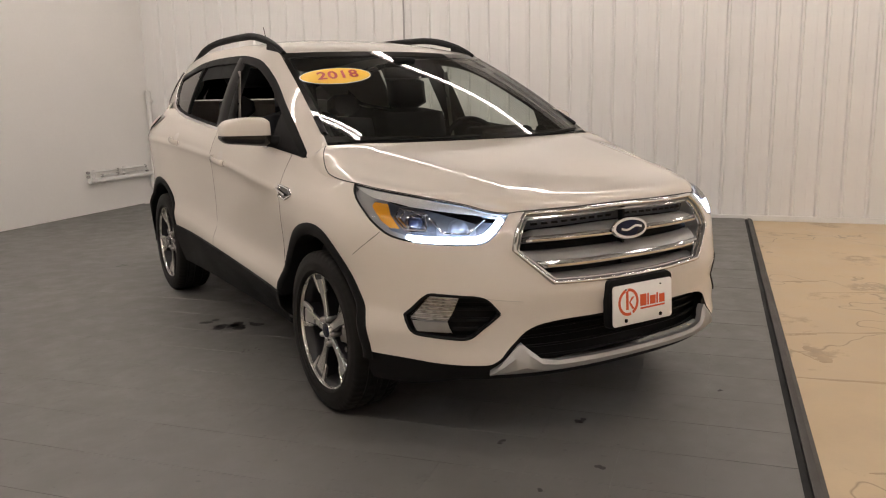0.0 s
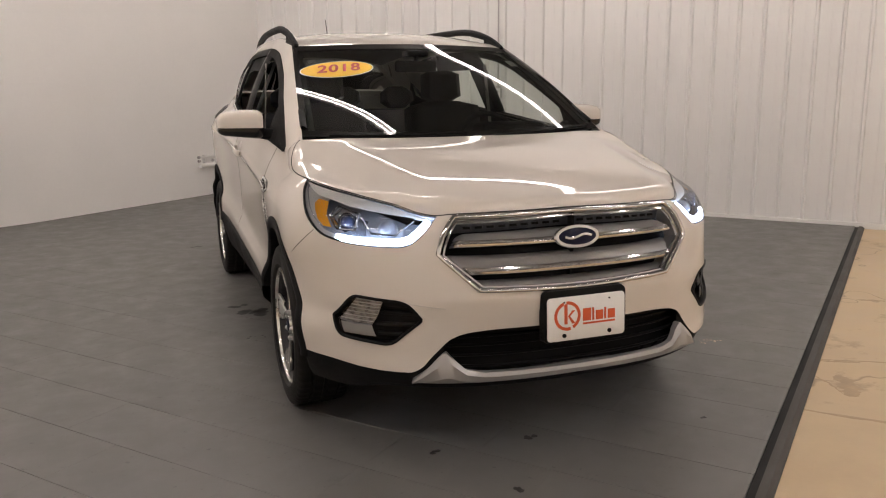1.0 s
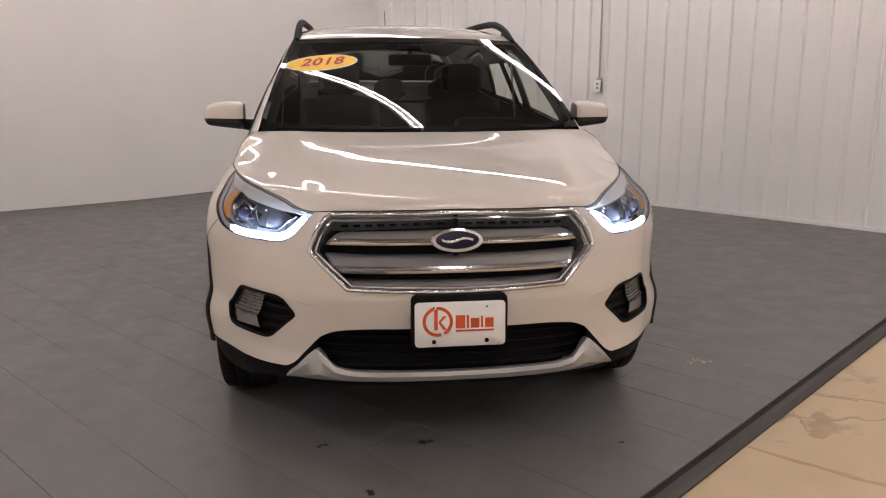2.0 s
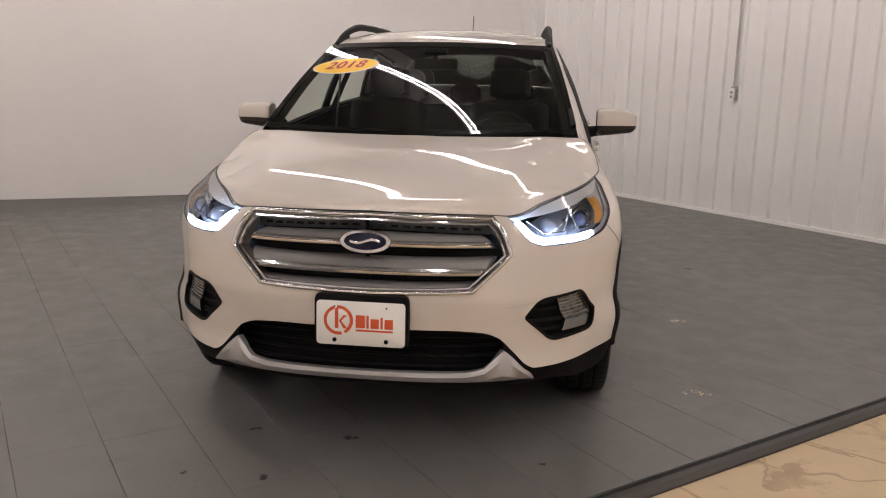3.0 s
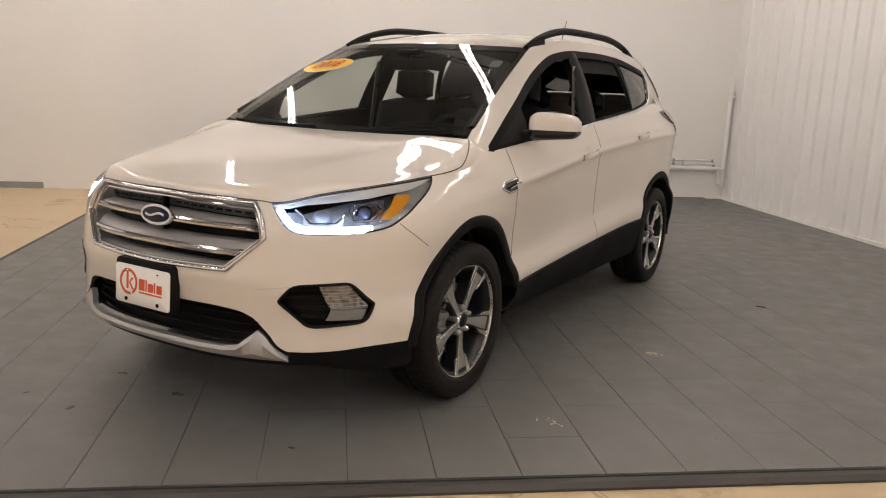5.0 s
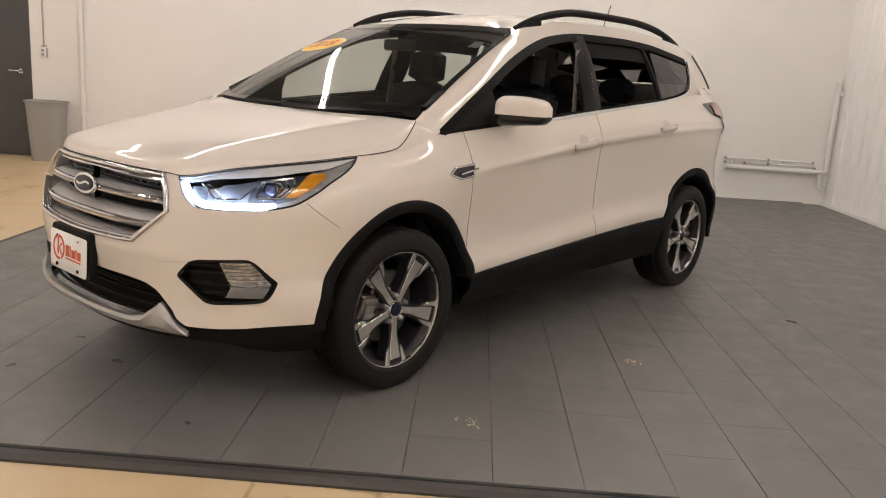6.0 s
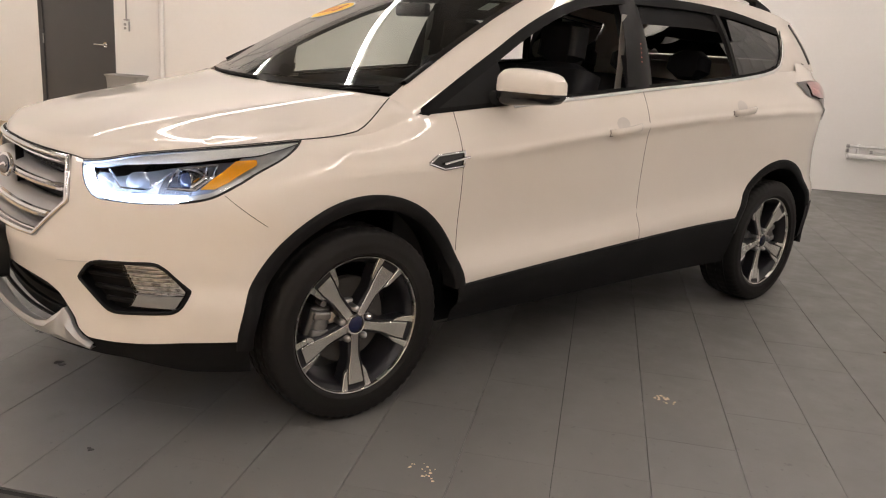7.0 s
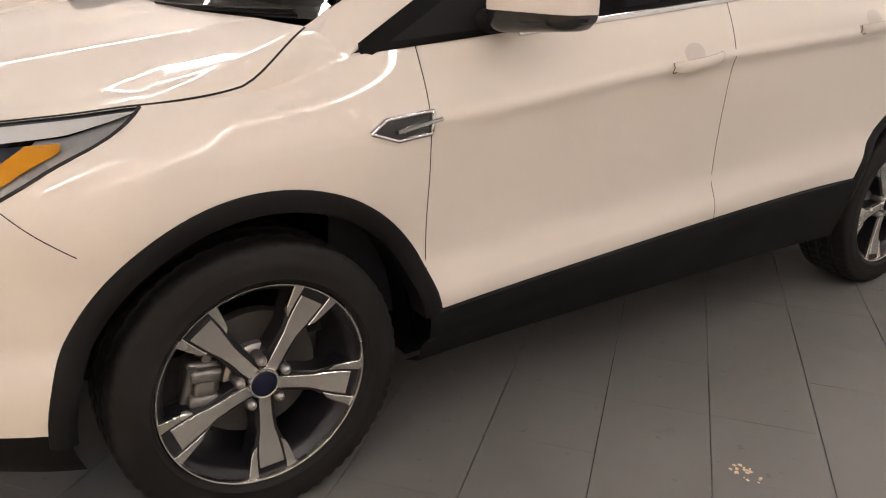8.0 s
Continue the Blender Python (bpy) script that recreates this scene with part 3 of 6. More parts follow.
# ---- greenhouse ----
top_x = pchip((0.16, 0.742), (0.20, 0.737), (0.6, 0.675), (1.02, 0.612), (1.4, 0.600), (2.2, 0.592), (2.9, 0.560), (3.36, 0.51))
top_z = pchip((0.16, 1.085), (0.20, 1.108), (0.6, 1.330), (0.9, 1.480), (1.02, 1.530), (1.25, 1.575), (1.6, 1.606), (2.2, 1.610), (2.9, 1.570), (3.36, 1.510))
roof_c = pchip((0.90, 1.528), (1.02, 1.565), (1.25, 1.612), (1.55, 1.648), (1.9, 1.664), (2.4, 1.660), (2.9, 1.634), (3.36, 1.580))
win_hi = pchip((0.245, 1.042), (0.6, 1.235), (0.9, 1.388), (1.08, 1.462), (1.25, 1.508), (1.57, 1.543), (2.0, 1.549), (2.3, 1.540), (2.7, 1.503), (2.92, 1.478))
win_lo = poly([(0.245, 1.042), (0.9, 1.100), (1.52, 1.153), (2.35, 1.211), (2.62, 1.238), (2.78, 1.262), (2.845, 1.290), (2.88, 1.34), (2.92, 1.478)])


def side_glass(y, z, off=0.0):
    """The greenhouse's side, from belt to roof edge."""
    b, t = belt_z(y), top_z(y)
    w = min(max((z - b) / max(t - b, 1e-4), 0.0), 1.0)
    x = lerp(belt_x(y), top_x(y), w) + 0.022 * math.sin(math.pi * w) * min(1.0, (t - b) / 0.3)
    return (x + off, y, z + off * 0.25)


def raked(y, z):
    """The same, drawn forward towards the roof behind the last window, where the tail leans."""
    b, t = belt_z(y), top_z(y)
    w = (z - b) / (t - b)
    y2 = y - ROOF_LEAN * w * max(0.0, (y - 2.92) / 0.44)
    return side_glass(y2, lerp(belt_z(y2), top_z(y2), w))


ROOF_LEAN, ROOF_END = 0.14, 3.22
ys = sorted({*np.linspace(0.20, 0.245, 4), *np.linspace(0.245, 1.1, 32), *np.linspace(1.1, 2.6, 40), *np.linspace(2.6, 2.92, 26), *np.linspace(2.92, 3.36, 10), 2.845, 2.78, 2.88})
lower, upper = [], []
for y in ys:
    b, t = belt_z(y), top_z(y)
    lo, hi = (win_lo(y), win_hi(y)) if 0.245 < y < 2.92 else ((b + t) / 2 if y > 2.9 else b + 0.004,) * 2
    lower.append([raked(y, lerp(b, min(lo, t), i / 3)) for i in range(4)])
    upper.append([raked(y, lerp(min(hi, t), t, i / 6)) for i in range(7)])
pair_part("roof_side_rail", merge(grid(lower), grid(upper)), PAINT, "pearl white window surround and roof edge")

roof_rows = []
for i in range(41):
    row = []
    for j in range(13):
        u = j / 12
        y = lerp(0.93 + 0.09 * u * u, ROOF_END, i / 40)
        xt = top_x(y)
        z = top_z(y) + (roof_c(y) - top_z(y)) * (1 - u ** 2.3)
        row.append((xt * u, y, z))
    roof_rows.append(row)
part("roof", both(grid(roof_rows)), PAINT, car, "pearl white roof")


def screen(u, v, off=0.0):
    """The windscreen: u from -1 to 1 across, v from base to roof."""
    a = abs(u)
    base = Vector((0.737 * u, 0.045 + 0.155 * a ** 2.2, 1.092 + 0.016 * a ** 2))
    head = Vector((0.612 * u, 0.93 + 0.09 * a * a, 1.543 - 0.012 * a * a))
    p = base.lerp(head, v)
    bulge = (0.018 + 0.008 * (1 - u * u)) * math.sin(math.pi * v)
    return tuple(p + Vector((0.25 * u, -0.42, 0.85)) * (bulge + off))


def screen_patch(u0, u1, v0, v1, off, nu=40, nv=24):
    return grid([[screen(lerp(u0, u1, i / nu), lerp(v0, v1, j / nv), off) for i in range(nu + 1)] for j in range(nv + 1)])


ws = part("windscreen", screen_patch(-0.985, 0.985, 0.0, 0.985, 0.0), GLASS, car, "clear tinted windscreen with black border", sharp=80)
frit = merge(screen_patch(-1, 1, 0.93, 1.0, 0.0015, 40, 3), screen_patch(-1, -0.96, 0, 0.93, 0.0015, 3, 24), screen_patch(0.96, 1, 0, 0.93, 0.0015, 3, 24), screen_patch(-0.96, 0.96, 0, 0.05, 0.0015, 40, 2))
part("screen_border", frit, FRIT, ws, "black ceramic border", sharp=80)
foot = []
for t in np.linspace(0, 1, 8):
    a, b = Vector(lip(("s", lerp(0.11, 0.20, t)))[2]), Vector(screen(1.0, lerp(-0.05, 0.05, t), 0.002))
    foot.append([tuple(a.lerp(b, s)) for s in np.linspace(-0.15, 1.1, 6)])
pair_part("pillar_foot", grid(foot), PAINT, "pearl white foot of the windscreen pillar")
corner = []
for v in np.linspace(0.07, 0.24, 10):
    k = max(0.0, 1 - max(v, 0) / 0.24)
    corner.append([screen(0.965, v, 0.001), screen(0.980, v, 0.002 + 0.014 * k), screen(0.995, v, 0.002 + 0.014 * k), screen(1.005, v, 0.0)])
pair_part("screen_corner_trim", grid(corner), DARK, "black plastic ridge at the windscreen's foot", sharp=40)
cowl = grid([[(0.69 * u, 0.055 + 0.135 * abs(u) ** 2.2, 1.062 + 0.01 * u * u) for u in np.linspace(-1, 1, 31)], [(0.68 * u, 0.085 + 0.150 * abs(u) ** 2.2, 1.097 + 0.012 * u * u) for u in np.linspace(-1, 1, 31)]])
part("cowl_panel", cowl, DARK, car, "black plastic cowl")

# rear end, unseen but closed
tail = []
for i in range(21):
    u = i / 20
    p = Vector((top_x(ROOF_END) * u, ROOF_END, roof_c(ROOF_END) - (roof_c(ROOF_END) - top_z(ROOF_END)) * u ** 2.3))
    c = ("r", 90 * u ** 0.9)
    z = bands(c)[3][1]
    q = Vector(body(c, z))
    if u > 0.93:
        q = Vector((belt_x(3.36), 3.36, belt_z(3.36))).lerp(q, (1 - u) / 0.07)
    tail.append([tuple(p.lerp(q, t)) for t in np.linspace(0, 1, 9)])
tv, tf = grid(tail)
tf = [f for k, f in enumerate(tf) if not (k // 8 < 16 and 1 <= k % 8 < 7)]  # the rear window's opening
tailgate = part("tailgate", both((tv, tf)), PAINT, car, "pearl white tailgate")
pane = [[tuple(Vector(p) + Vector((0, 0.006, 0.004))) for p in r[1:8]] for r in tail[:17]]
part("rear_window", both(grid(pane)), REAR_GLASS, tailgate, "dark tinted rear window")


def seam(pts, w=0.0019):
    """A dark panel gap along points (column, height)."""
    P, Nn = [], []
    for c, z in pts:
        P.append(skin(c, z, 0.0004))
        Nn.append(normal(c, z))
    return ribbon(P, Nn, w, 0.0008)


def column_seam(c, k=26):
    b = bands(c)
    return seam([(c, z) for z in np.linspace(b[0][0], b[3][1], k)])


for c, shade in ((("s", GAP_F), SEAM), (("s", GAP_B), GAP_SHADE_GREY)):
    pair_part("door_gap", column_seam(c), shade)
pair_part("bumper_gap", seam([(("f", lerp(63.1, 72.3, t)), lerp(0.814, 0.722, t)) for t in np.linspace(0, 1, 10)], 0.0018), SEAM)
hood_gap = ribbon(seam_pts, [normal(c, hood_edge(c[1]) if c[0] == "f" else bands(c)[3][1]) for c in hood_cols], 0.0042, 0.0014)
part("hood_gap", both(hood_gap), SEAM, car)

# ---- black lower trim ----
sill = []
for y in np.linspace(ARCH_R - 0.02, WB - ARCH_R + 0.02, 40):
    s = sill_z(y)
    x = prof(y)(s)
    sill.append([(x - 0.004, y, s + 0.012), (x + 0.009, y, s + 0.004), (x + 0.010, y, s - 0.02), (x + 0.004, y, s - 0.06), (x - 0.030, y, 0.325), (x - 0.048, y, 0.272), (x - 0.11, y, 0.246)])
pair_part("sill_cladding", grid(sill), CLAD, "black grained plastic sill cladding")


def arch_trim(hub, a0, a1, n=48):
    rows = []
    for i in range(n + 1):
        a = radians(lerp(a0, a1, i / n))
        row = []
        for r, o in ((0.452, -0.003), (0.451, 0.004), (0.444, 0.008), (0.435, 0.009), (0.425, 0.009), (0.408, 0.006), (0.402, 0.0), (0.402, -0.07)):
            y, z = hub + r * math.cos(a), HUB_Z + r * math.sin(a)
            q = max(r, 0.425)
            x = flank_x(min(max(hub + q * math.cos(a), -0.75), WB + 0.8), max(HUB_Z + q * math.sin(a), 0.36))
            row.append((x + o, y, z))
        rows.append(row)
    return grid(rows)


pair_part("wheel_arch_trim", arch_trim(0.0, 10, 181), CLAD, "black plastic wheel arch trim")
pair_part("wheel_arch_trim", arch_trim(WB, -8, 168), CLAD, "black plastic wheel arch trim")


def liner(hub):
    rows = []
    for i in range(33):
        a = radians(lerp(-4, 186, i / 32))
        rows.append([(x, hub + r * math.cos(a), HUB_Z + r * math.sin(a)) for x, r in ((0.82, 0.405), (0.60, 0.412), (0.45, 0.415), (0.45, 0.02))])
    return grid(rows)


pair_part("wheel_well", liner(0.0), DARK)
pair_part("wheel_well", liner(WB), DARK)
# plain dark boxes that close the underside, block light and deepen the shadow below
for g in (box(-0.76, 0.76, 0.43, 2.26, 0.238, 0.36), box(-0.46, 0.46, -0.60, 0.43, 0.235, 0.36), box(-0.54, 0.54, 2.26, 3.5, 0.22, 0.34)):
    part("underbody_tray", g, DARK, car, smooth=False)

# lower front: black valance, intake, silver skid bar
valance = []
low_cols = [c for c in FRONT if body(c, 0.34)[1] < -0.412]
for c in low_cols:
    e = low_edge(c[1])
    lo = 0.282 - 0.045 * min(max((c[1] - 42) / 14, 0.0), 1.0)
    valance.append([skin(c, lerp(e + 0.004, lo, i / 8), -0.010 if i else -0.004) for i in range(9)])
pair_part("lower_valance", grid([r for r, c in zip(valance, low_cols) if c[1] > 24.0]), CLAD, "black plastic lower bumper")
part("valance_lip", both(grid([r[6:] for r, c in zip(valance, low_cols) if c[1] <= 26.5])), CLAD, car)
back = grid([[skin(("f", a), z, -0.075) for z in np.linspace(0.30, 0.53, 5)] for a in np.linspace(0, 34, 12)])
intake = part("lower_intake", both(back), DARK, car, "black lower intake grille")
for k, z in enumerate((0.375, 0.403, 0.431, 0.459, 0.486)):
    half = [(("f", a), z) for a in np.linspace(0, theta(0.530 - (z - 0.36) * 0.75, z), 16)]
    bar = ribbon([skin(c, q, -0.045) for c, q in half], [normal(c, q) for c, q in half], 0.008, 0.007)
    part("intake_slat", both(bar), DARK, intake)
lip_hi = poly([(0, 0.350), (17, 0.352), (21, 0.364), (24.8, 0.420), (25.5, 0.418), (34, 0.322)])
lip_lo = poly([(0, 0.316), (20, 0.314), (34, 0.313)])
skid = []
for a in sorted({*np.linspace(0, 34, 40), 17, 21, 24.8, 25.5}):
    h, l = lip_hi(a), lip_lo(a)
    c = ("f", a)
    skid.append([skin(c, h, -0.02), skin(c, h, 0.004), skin(c, lerp(h, l, 0.3), 0.012), skin(c, lerp(h, l, 0.75), 0.012), skin(c, l, 0.004), skin(c, l - 0.012, -0.03)])
part("skid_bar", both(grid(skid)), SATIN, car, "satin silver front skid bar")

# ---- wheels ----
def strip_plate(stations, depth, face):
    """A plate along the radius: stations of (radius, low edge, high edge); face gives its height along the axle."""
    rows = []
    for r, a, b in stations:
        x = face(r)
        e = 0.0018
        rows.append([(x - depth, a, r), (x - e, a, r), (x, a + e, r), (x, b - e, r), (x - e, b, r), (x - depth, b, r)])
    V, F = grid(rows)
    n = 6
    F += [tuple(range(n)), tuple(range(len(V) - 1, len(V) - n - 1, -1))]
    return V, F


def turned(geo, deg):
    c, s = math.cos(radians(deg)), math.sin(radians(deg))
    return [(x, y * c - z * s, y * s + z * c) for x, y, z in geo[0]], geo[1]


def spoke_face(r):
    return 0.083 + 0.012 * (r - 0.05) / 0.18 - 0.006 * math.sin(math.pi * (r - 0.05) / 0.18)


def tyre_geo():
    prof_ = [(-0.098, 0.240), (-0.113, 0.250), (-0.117, 0.285), (-0.110, 0.318), (-0.094, 0.337), (-0.060, 0.343), (-0.052, 0.336), (-0.044, 0.344),
             (-0.012, 0.345), (-0.006, 0.337), (0.006, 0.337), (0.012, 0.345), (0.044, 0.344), (0.052, 0.336), (0.060, 0.344), (0.082, 0.3435), (0.098, 0.3415),
             (0.107, 0.336), (0.1125, 0.322), (0.1140, 0.303), (0.1165, 0.298), (0.117, 0.282), (0.1150, 0.262), (0.1155, 0.259), (0.1125, 0.2535), (0.106, 0.2480), (0.096, 0.2460)]
    n = 180
    rows = []
    for i, (a, r) in enumerate(prof_):
        row = []
        for k in range(n):
            cut = 0.0
            if abs(a) > 0.058 and r > 0.324 and k % 3 == (0 if a > 0 else 1):
                cut = 0.0055 if r < 0.338 else 0.003
            elif abs(a) < 0.045 and r > 0.34 and k % 4 == (i % 4):
                cut = 0.004
            rr = r - cut - (0.006 if r > 0.31 else 0.0)
            row.append((a, rr * math.cos(2 * math.pi * k / n), rr * math.sin(2 * math.pi * k / n)))
        rows.append(row)
    return grid(rows, close=True)


def make_wheel(spin):
    hub = part("wheel", lathe([(0.092, 0.238), (0.082, 0.226), (0.060, 0.216), (-0.02, 0.208), (-0.09, 0.214), (-0.098, 0.234)], 72), PEWTER, car, "alloy wheel with five machined spokes")
    part("tyre", tyre_geo(), RUBBER, hub, "black tyre with worn tread", sharp=30)
    part("rim_lip", lathe([(0.084, 0.237), (0.098, 0.2385), (0.1035, 0.2405), (0.1045, 0.2435), (0.100, 0.2468), (0.092, 0.2468)], 90), MACHINED, hub, "machined silver rim edge")
    for k in range(5):
        a = spin + 72 * k
        dark = strip_plate([(0.040, -0.026, 0.026), (0.075, -0.026, 0.026), (0.13, -0.025, 0.025), (0.165, -0.037, 0.037), (0.20, -0.049, 0.049), (0.236, -0.059, 0.059)], 0.055, lambda r: spoke_face(r) - 0.006)
        silver = strip_plate([(0.036, -0.0145, 0.0145), (0.09, -0.0150, 0.0150), (0.125, -0.0172, 0.0172), (0.150, -0.0225, 0.0225), (0.185, -0.0275, 0.0275), (0.216, -0.0300, 0.0300)], 0.012, spoke_face)
        part("spoke", turned(dark, a), PEWTER, hub, "dark pewter spoke body", sharp=40)
        part("spoke_face", turned(silver, a), MACHINED, hub, "machined silver spoke face", sharp=40)
        for s in (-1, 1):
            pr = [(0.160, 0.0275, 0.0310), (0.168, 0.0300, 0.0400), (0.182, 0.0320, 0.0460), (0.200, 0.0335, 0.0510), (0.222, 0.0350, 0.0570), (0.238, 0.0355, 0.0620)]
            pr = [(r, *(sorted((s * lo, s * hi)))) for r, lo, hi in pr]
            part("spoke_prong", turned(strip_plate(pr, 0.012, lambda r: spoke_face(r) + 0.0005), a), MACHINED, hub, sharp=40)
        nut = lathe([(0.050, 0.0125), (0.084, 0.0125), (0.092, 0.0105), (0.097, 0.005), (0.0975, 0.0)], 10)
        b = radians(a + 36)
        nut = [(x, y + 0.057 * math.sin(b) * -1, z + 0.057 * math.cos(b)) for x, y, z in nut[0]], nut[1]
        part("wheel_nut", nut, STEEL, hub)
    part("hub_ring", lathe([(0.03, 0.040), (0.076, 0.039), (0.087, 0.037), (0.0915, 0.034), (0.090, 0.029)], 48), MACHINED, hub)
    part("centre_cap", lathe([(0.080, 0.0305), (0.0915, 0.030), (0.0945, 0.024), (0.096, 0.012), (0.0963, 0.0)], 40), BLUE, hub, "dark blue centre cap")
    part("brake_disc", lathe([(-0.01, 0.07), (0.022, 0.075), (0.024, 0.150), (0.018, 0.154), (0.0, 0.154)], 60), DISC, hub, "grey steel brake disc")
    part("disc_bell", lathe([(0.020, 0.080), (0.036, 0.076), (0.044, 0.060), (0.044, 0.0)], 40), STEEL, hub, "steel disc bell")
    cal = merge(box(0.030, 0.072, -0.048, -0.020, 0.092, 0.160, 0.008), box(0.030, 0.072, 0.012, 0.042, 0.092, 0.160, 0.008), tube([(0.028, -0.074, 0.128), (0.066, -0.074, 0.128)], 0.011, 8), tube([(0.028, 0.070, 0.128), (0.066, 0.070, 0.128)], 0.011, 8),
                box(-0.01, 0.052, -0.055, 0.055, 0.085, 0.165, 0.012), box(0.03, 0.066, -0.035, 0.03, 0.10, 0.15, 0.010), tube([(0.035, -0.05, 0.16), (0.055, 0.045, 0.155)], 0.012, 8))
    return hub, cal


def place_wheel(m, spin, caliper_deg):
    hub, cal = make_wheel(spin)
    hub.matrix_basis = m
    part("brake_caliper", turned(cal, caliper_deg), CALIPER, hub, "cast grey brake caliper", sharp=50)


# the y axis of a wheel points aft, z up; spoke 0 points along z before it is turned
place_wheel(pose(0.779, -0.010, 0.339), 180 + 2, 82)
place_wheel(pose(0.772, WB - 0.010, 0.339), 174, -80)
place_wheel(pose(-0.779, -0.010, 0.339, 0, 0, 180), 12, -82)
place_wheel(pose(-0.772, WB - 0.010, 0.339, 0, 0, 180), 30, 80)

# ---- grille ----
def along(zs, a1, off, n=22):
    return [[skin(("f", lerp(0, a1, i / n)), z, o) for z, o in zip(zs, off)] for i in range(n + 1)]


gb = []
for a in np.linspace(0, G_SIDE + 0.5, 24):
    gb.append([skin(("f", a), z, -0.085) for z in np.linspace(0.60, 0.91, 8)])
grille = part("radiator_grille", both(grid(gb)), DARK, car, "black grille with satin bars and chrome surround")


def grille_bar(z_top, z_mid, z_low, inset, carry):
    """A satin bar that leans out to a chrome edge along its foot."""
    def reach(z):
        x = float(np.interp(z, (0.62, 0.757, 0.897), (0.365, 0.50, 0.415))) - inset
        return theta(x, z)
    n = 24
    satin, chrome = [], []
    for i in range(n + 1):
        t = i / n
        def at(z, o):
            a = reach(z) * t
            return skin(("f", a), z, o - 0.035 * max(0, t - 0.94) / 0.06)
        satin.append([at(z_top, -0.075), at(z_top - 0.004, -0.055), at(lerp(z_top, z_mid, 0.5), -0.034), at(z_mid, -0.016)])
        h = z_mid - z_low
        chrome.append([at(z_mid + 0.001, -0.018), at(z_mid - h * 0.12, -0.006), at(z_mid - h * 0.40, -0.003), at(z_mid - h * 0.52, -0.009), at(z_mid - h * 0.64, -0.003), at(z_low + h * 0.08, -0.006), at(z_low, -0.016), at(z_low, -0.07)])
    s = part("grille_bar", both(grid(satin)), SATIN, grille, "satin silver grille bar", sharp=60)
    part("chrome_edge", both(grid(chrome)), CHROME, s, "chrome bar edge", sharp=40)


grille_bar(0.842, 0.806, 0.782, 0.030, True)
grille_bar(0.758, 0.716, 0.690, 0.022, False)
low_bar = []
for i in range(25):
    t = i / 24
    def at(z, x, o):
        return skin(("f", theta(x, z) * t), z, o)
    low_bar.append([at(0.672, 0.425, -0.075), at(0.668, 0.42, -0.05), at(0.648, 0.395, -0.022), at(0.630, 0.375, -0.006)])
part("grille_bar", both(grid(low_bar)), SATIN, grille, "satin silver grille bar", sharp=60)


def frame_along(pts, w, h, off):
    """A bar on the nose through (degrees, height) corners, with small steps between."""
    P, Nn = [], []
    for (a0, z0), (a1, z1) in zip(pts, pts[1:]):
        k = max(2, int(max(abs(a1 - a0), abs(z1 - z0) * 90) / 1.2))
        for i in range(k):
            c = ("f", lerp(a0, a1, i / k))
            z = lerp(z0, z1, i / k)
            P.append(skin(c, z, off))
            Nn.append(normal(c, z))
    c = ("f", pts[-1][0])
    P.append(skin(c, pts[-1][1], off))
    Nn.append(normal(c, pts[-1][1]))
    return ribbon(P, Nn, w, h)


def flank_bar(pts, w, h, off):
    return both(frame_along(pts, w, h, off))


hexa = [(0, 0.884), (G_TOP - 0.6, 0.876), (G_SIDE - 0.7, 0.757), (G_BOT - 0.4, 0.638), (0, 0.629)]
part("grille_surround", flank_bar(hexa, 0.015, 0.008, 0.002), CHROME, grille, "chrome grille surround", sharp=50)
hexb = [(a * 0.955, 0.757 + (z - 0.757) * 0.90) for a, z in hexa]
part("grille_surround", flank_bar(hexb, 0.008, 0.006, -0.012), CHROME, grille, "chrome grille surround", sharp=50)
inner = []
for t in (0, 1):
    inner.append([skin(("f", a), z, -0.002 - 0.075 * t) for (a0, z0), (a1, z1) in zip(hexa, hexa[1:]) for a, z in [(lerp(a0, a1, i / 10), lerp(z0, z1, i / 10)) for i in range(11)]])
part("grille_wall", both(grid(inner)), SATIN, grille, sharp=30)
for x in (0.0,):
    part("grille_post", box(-0.006, 0.006, -0.845, -0.82, 0.62, 0.89), DARK, grille)


cap = part("grille_cap", both(grid(along((0.874, 0.868, 0.846), G_TOP - 1.0, (-0.03, -0.040, -0.066)))), LAMP_DARK, grille, "dark grey strip with slots", sharp=60)
slot_ends = [(theta(x, 0.86), theta(x + 0.026, 0.86)) for x in np.arange(0.035, 0.385, 0.042)]
for a0, a1 in slot_ends:
    g = frame_along([(a0, 0.8595), (a1, 0.8595)], 0.010, 0.0015, -0.0475)
    for q in (g, flipped(g)):
        part("grille_slot", q, DARK, cap, "dark slot")


def oval(rx, rz, thick, y0, bulge, n=48):
    rows = []
    for k, (s, d) in enumerate(((1.0, 0.0), (1.0, thick * 0.6), (0.96, thick), (0.7, thick + bulge * 0.6), (0.35, thick + bulge), (0.0, thick + bulge * 1.1))):
        rows.append([(rx * s * math.cos(2 * math.pi * i / n), -d, rz * s * math.sin(2 * math.pi * i / n)) for i in range(n)])
    return grid(rows, close=True)


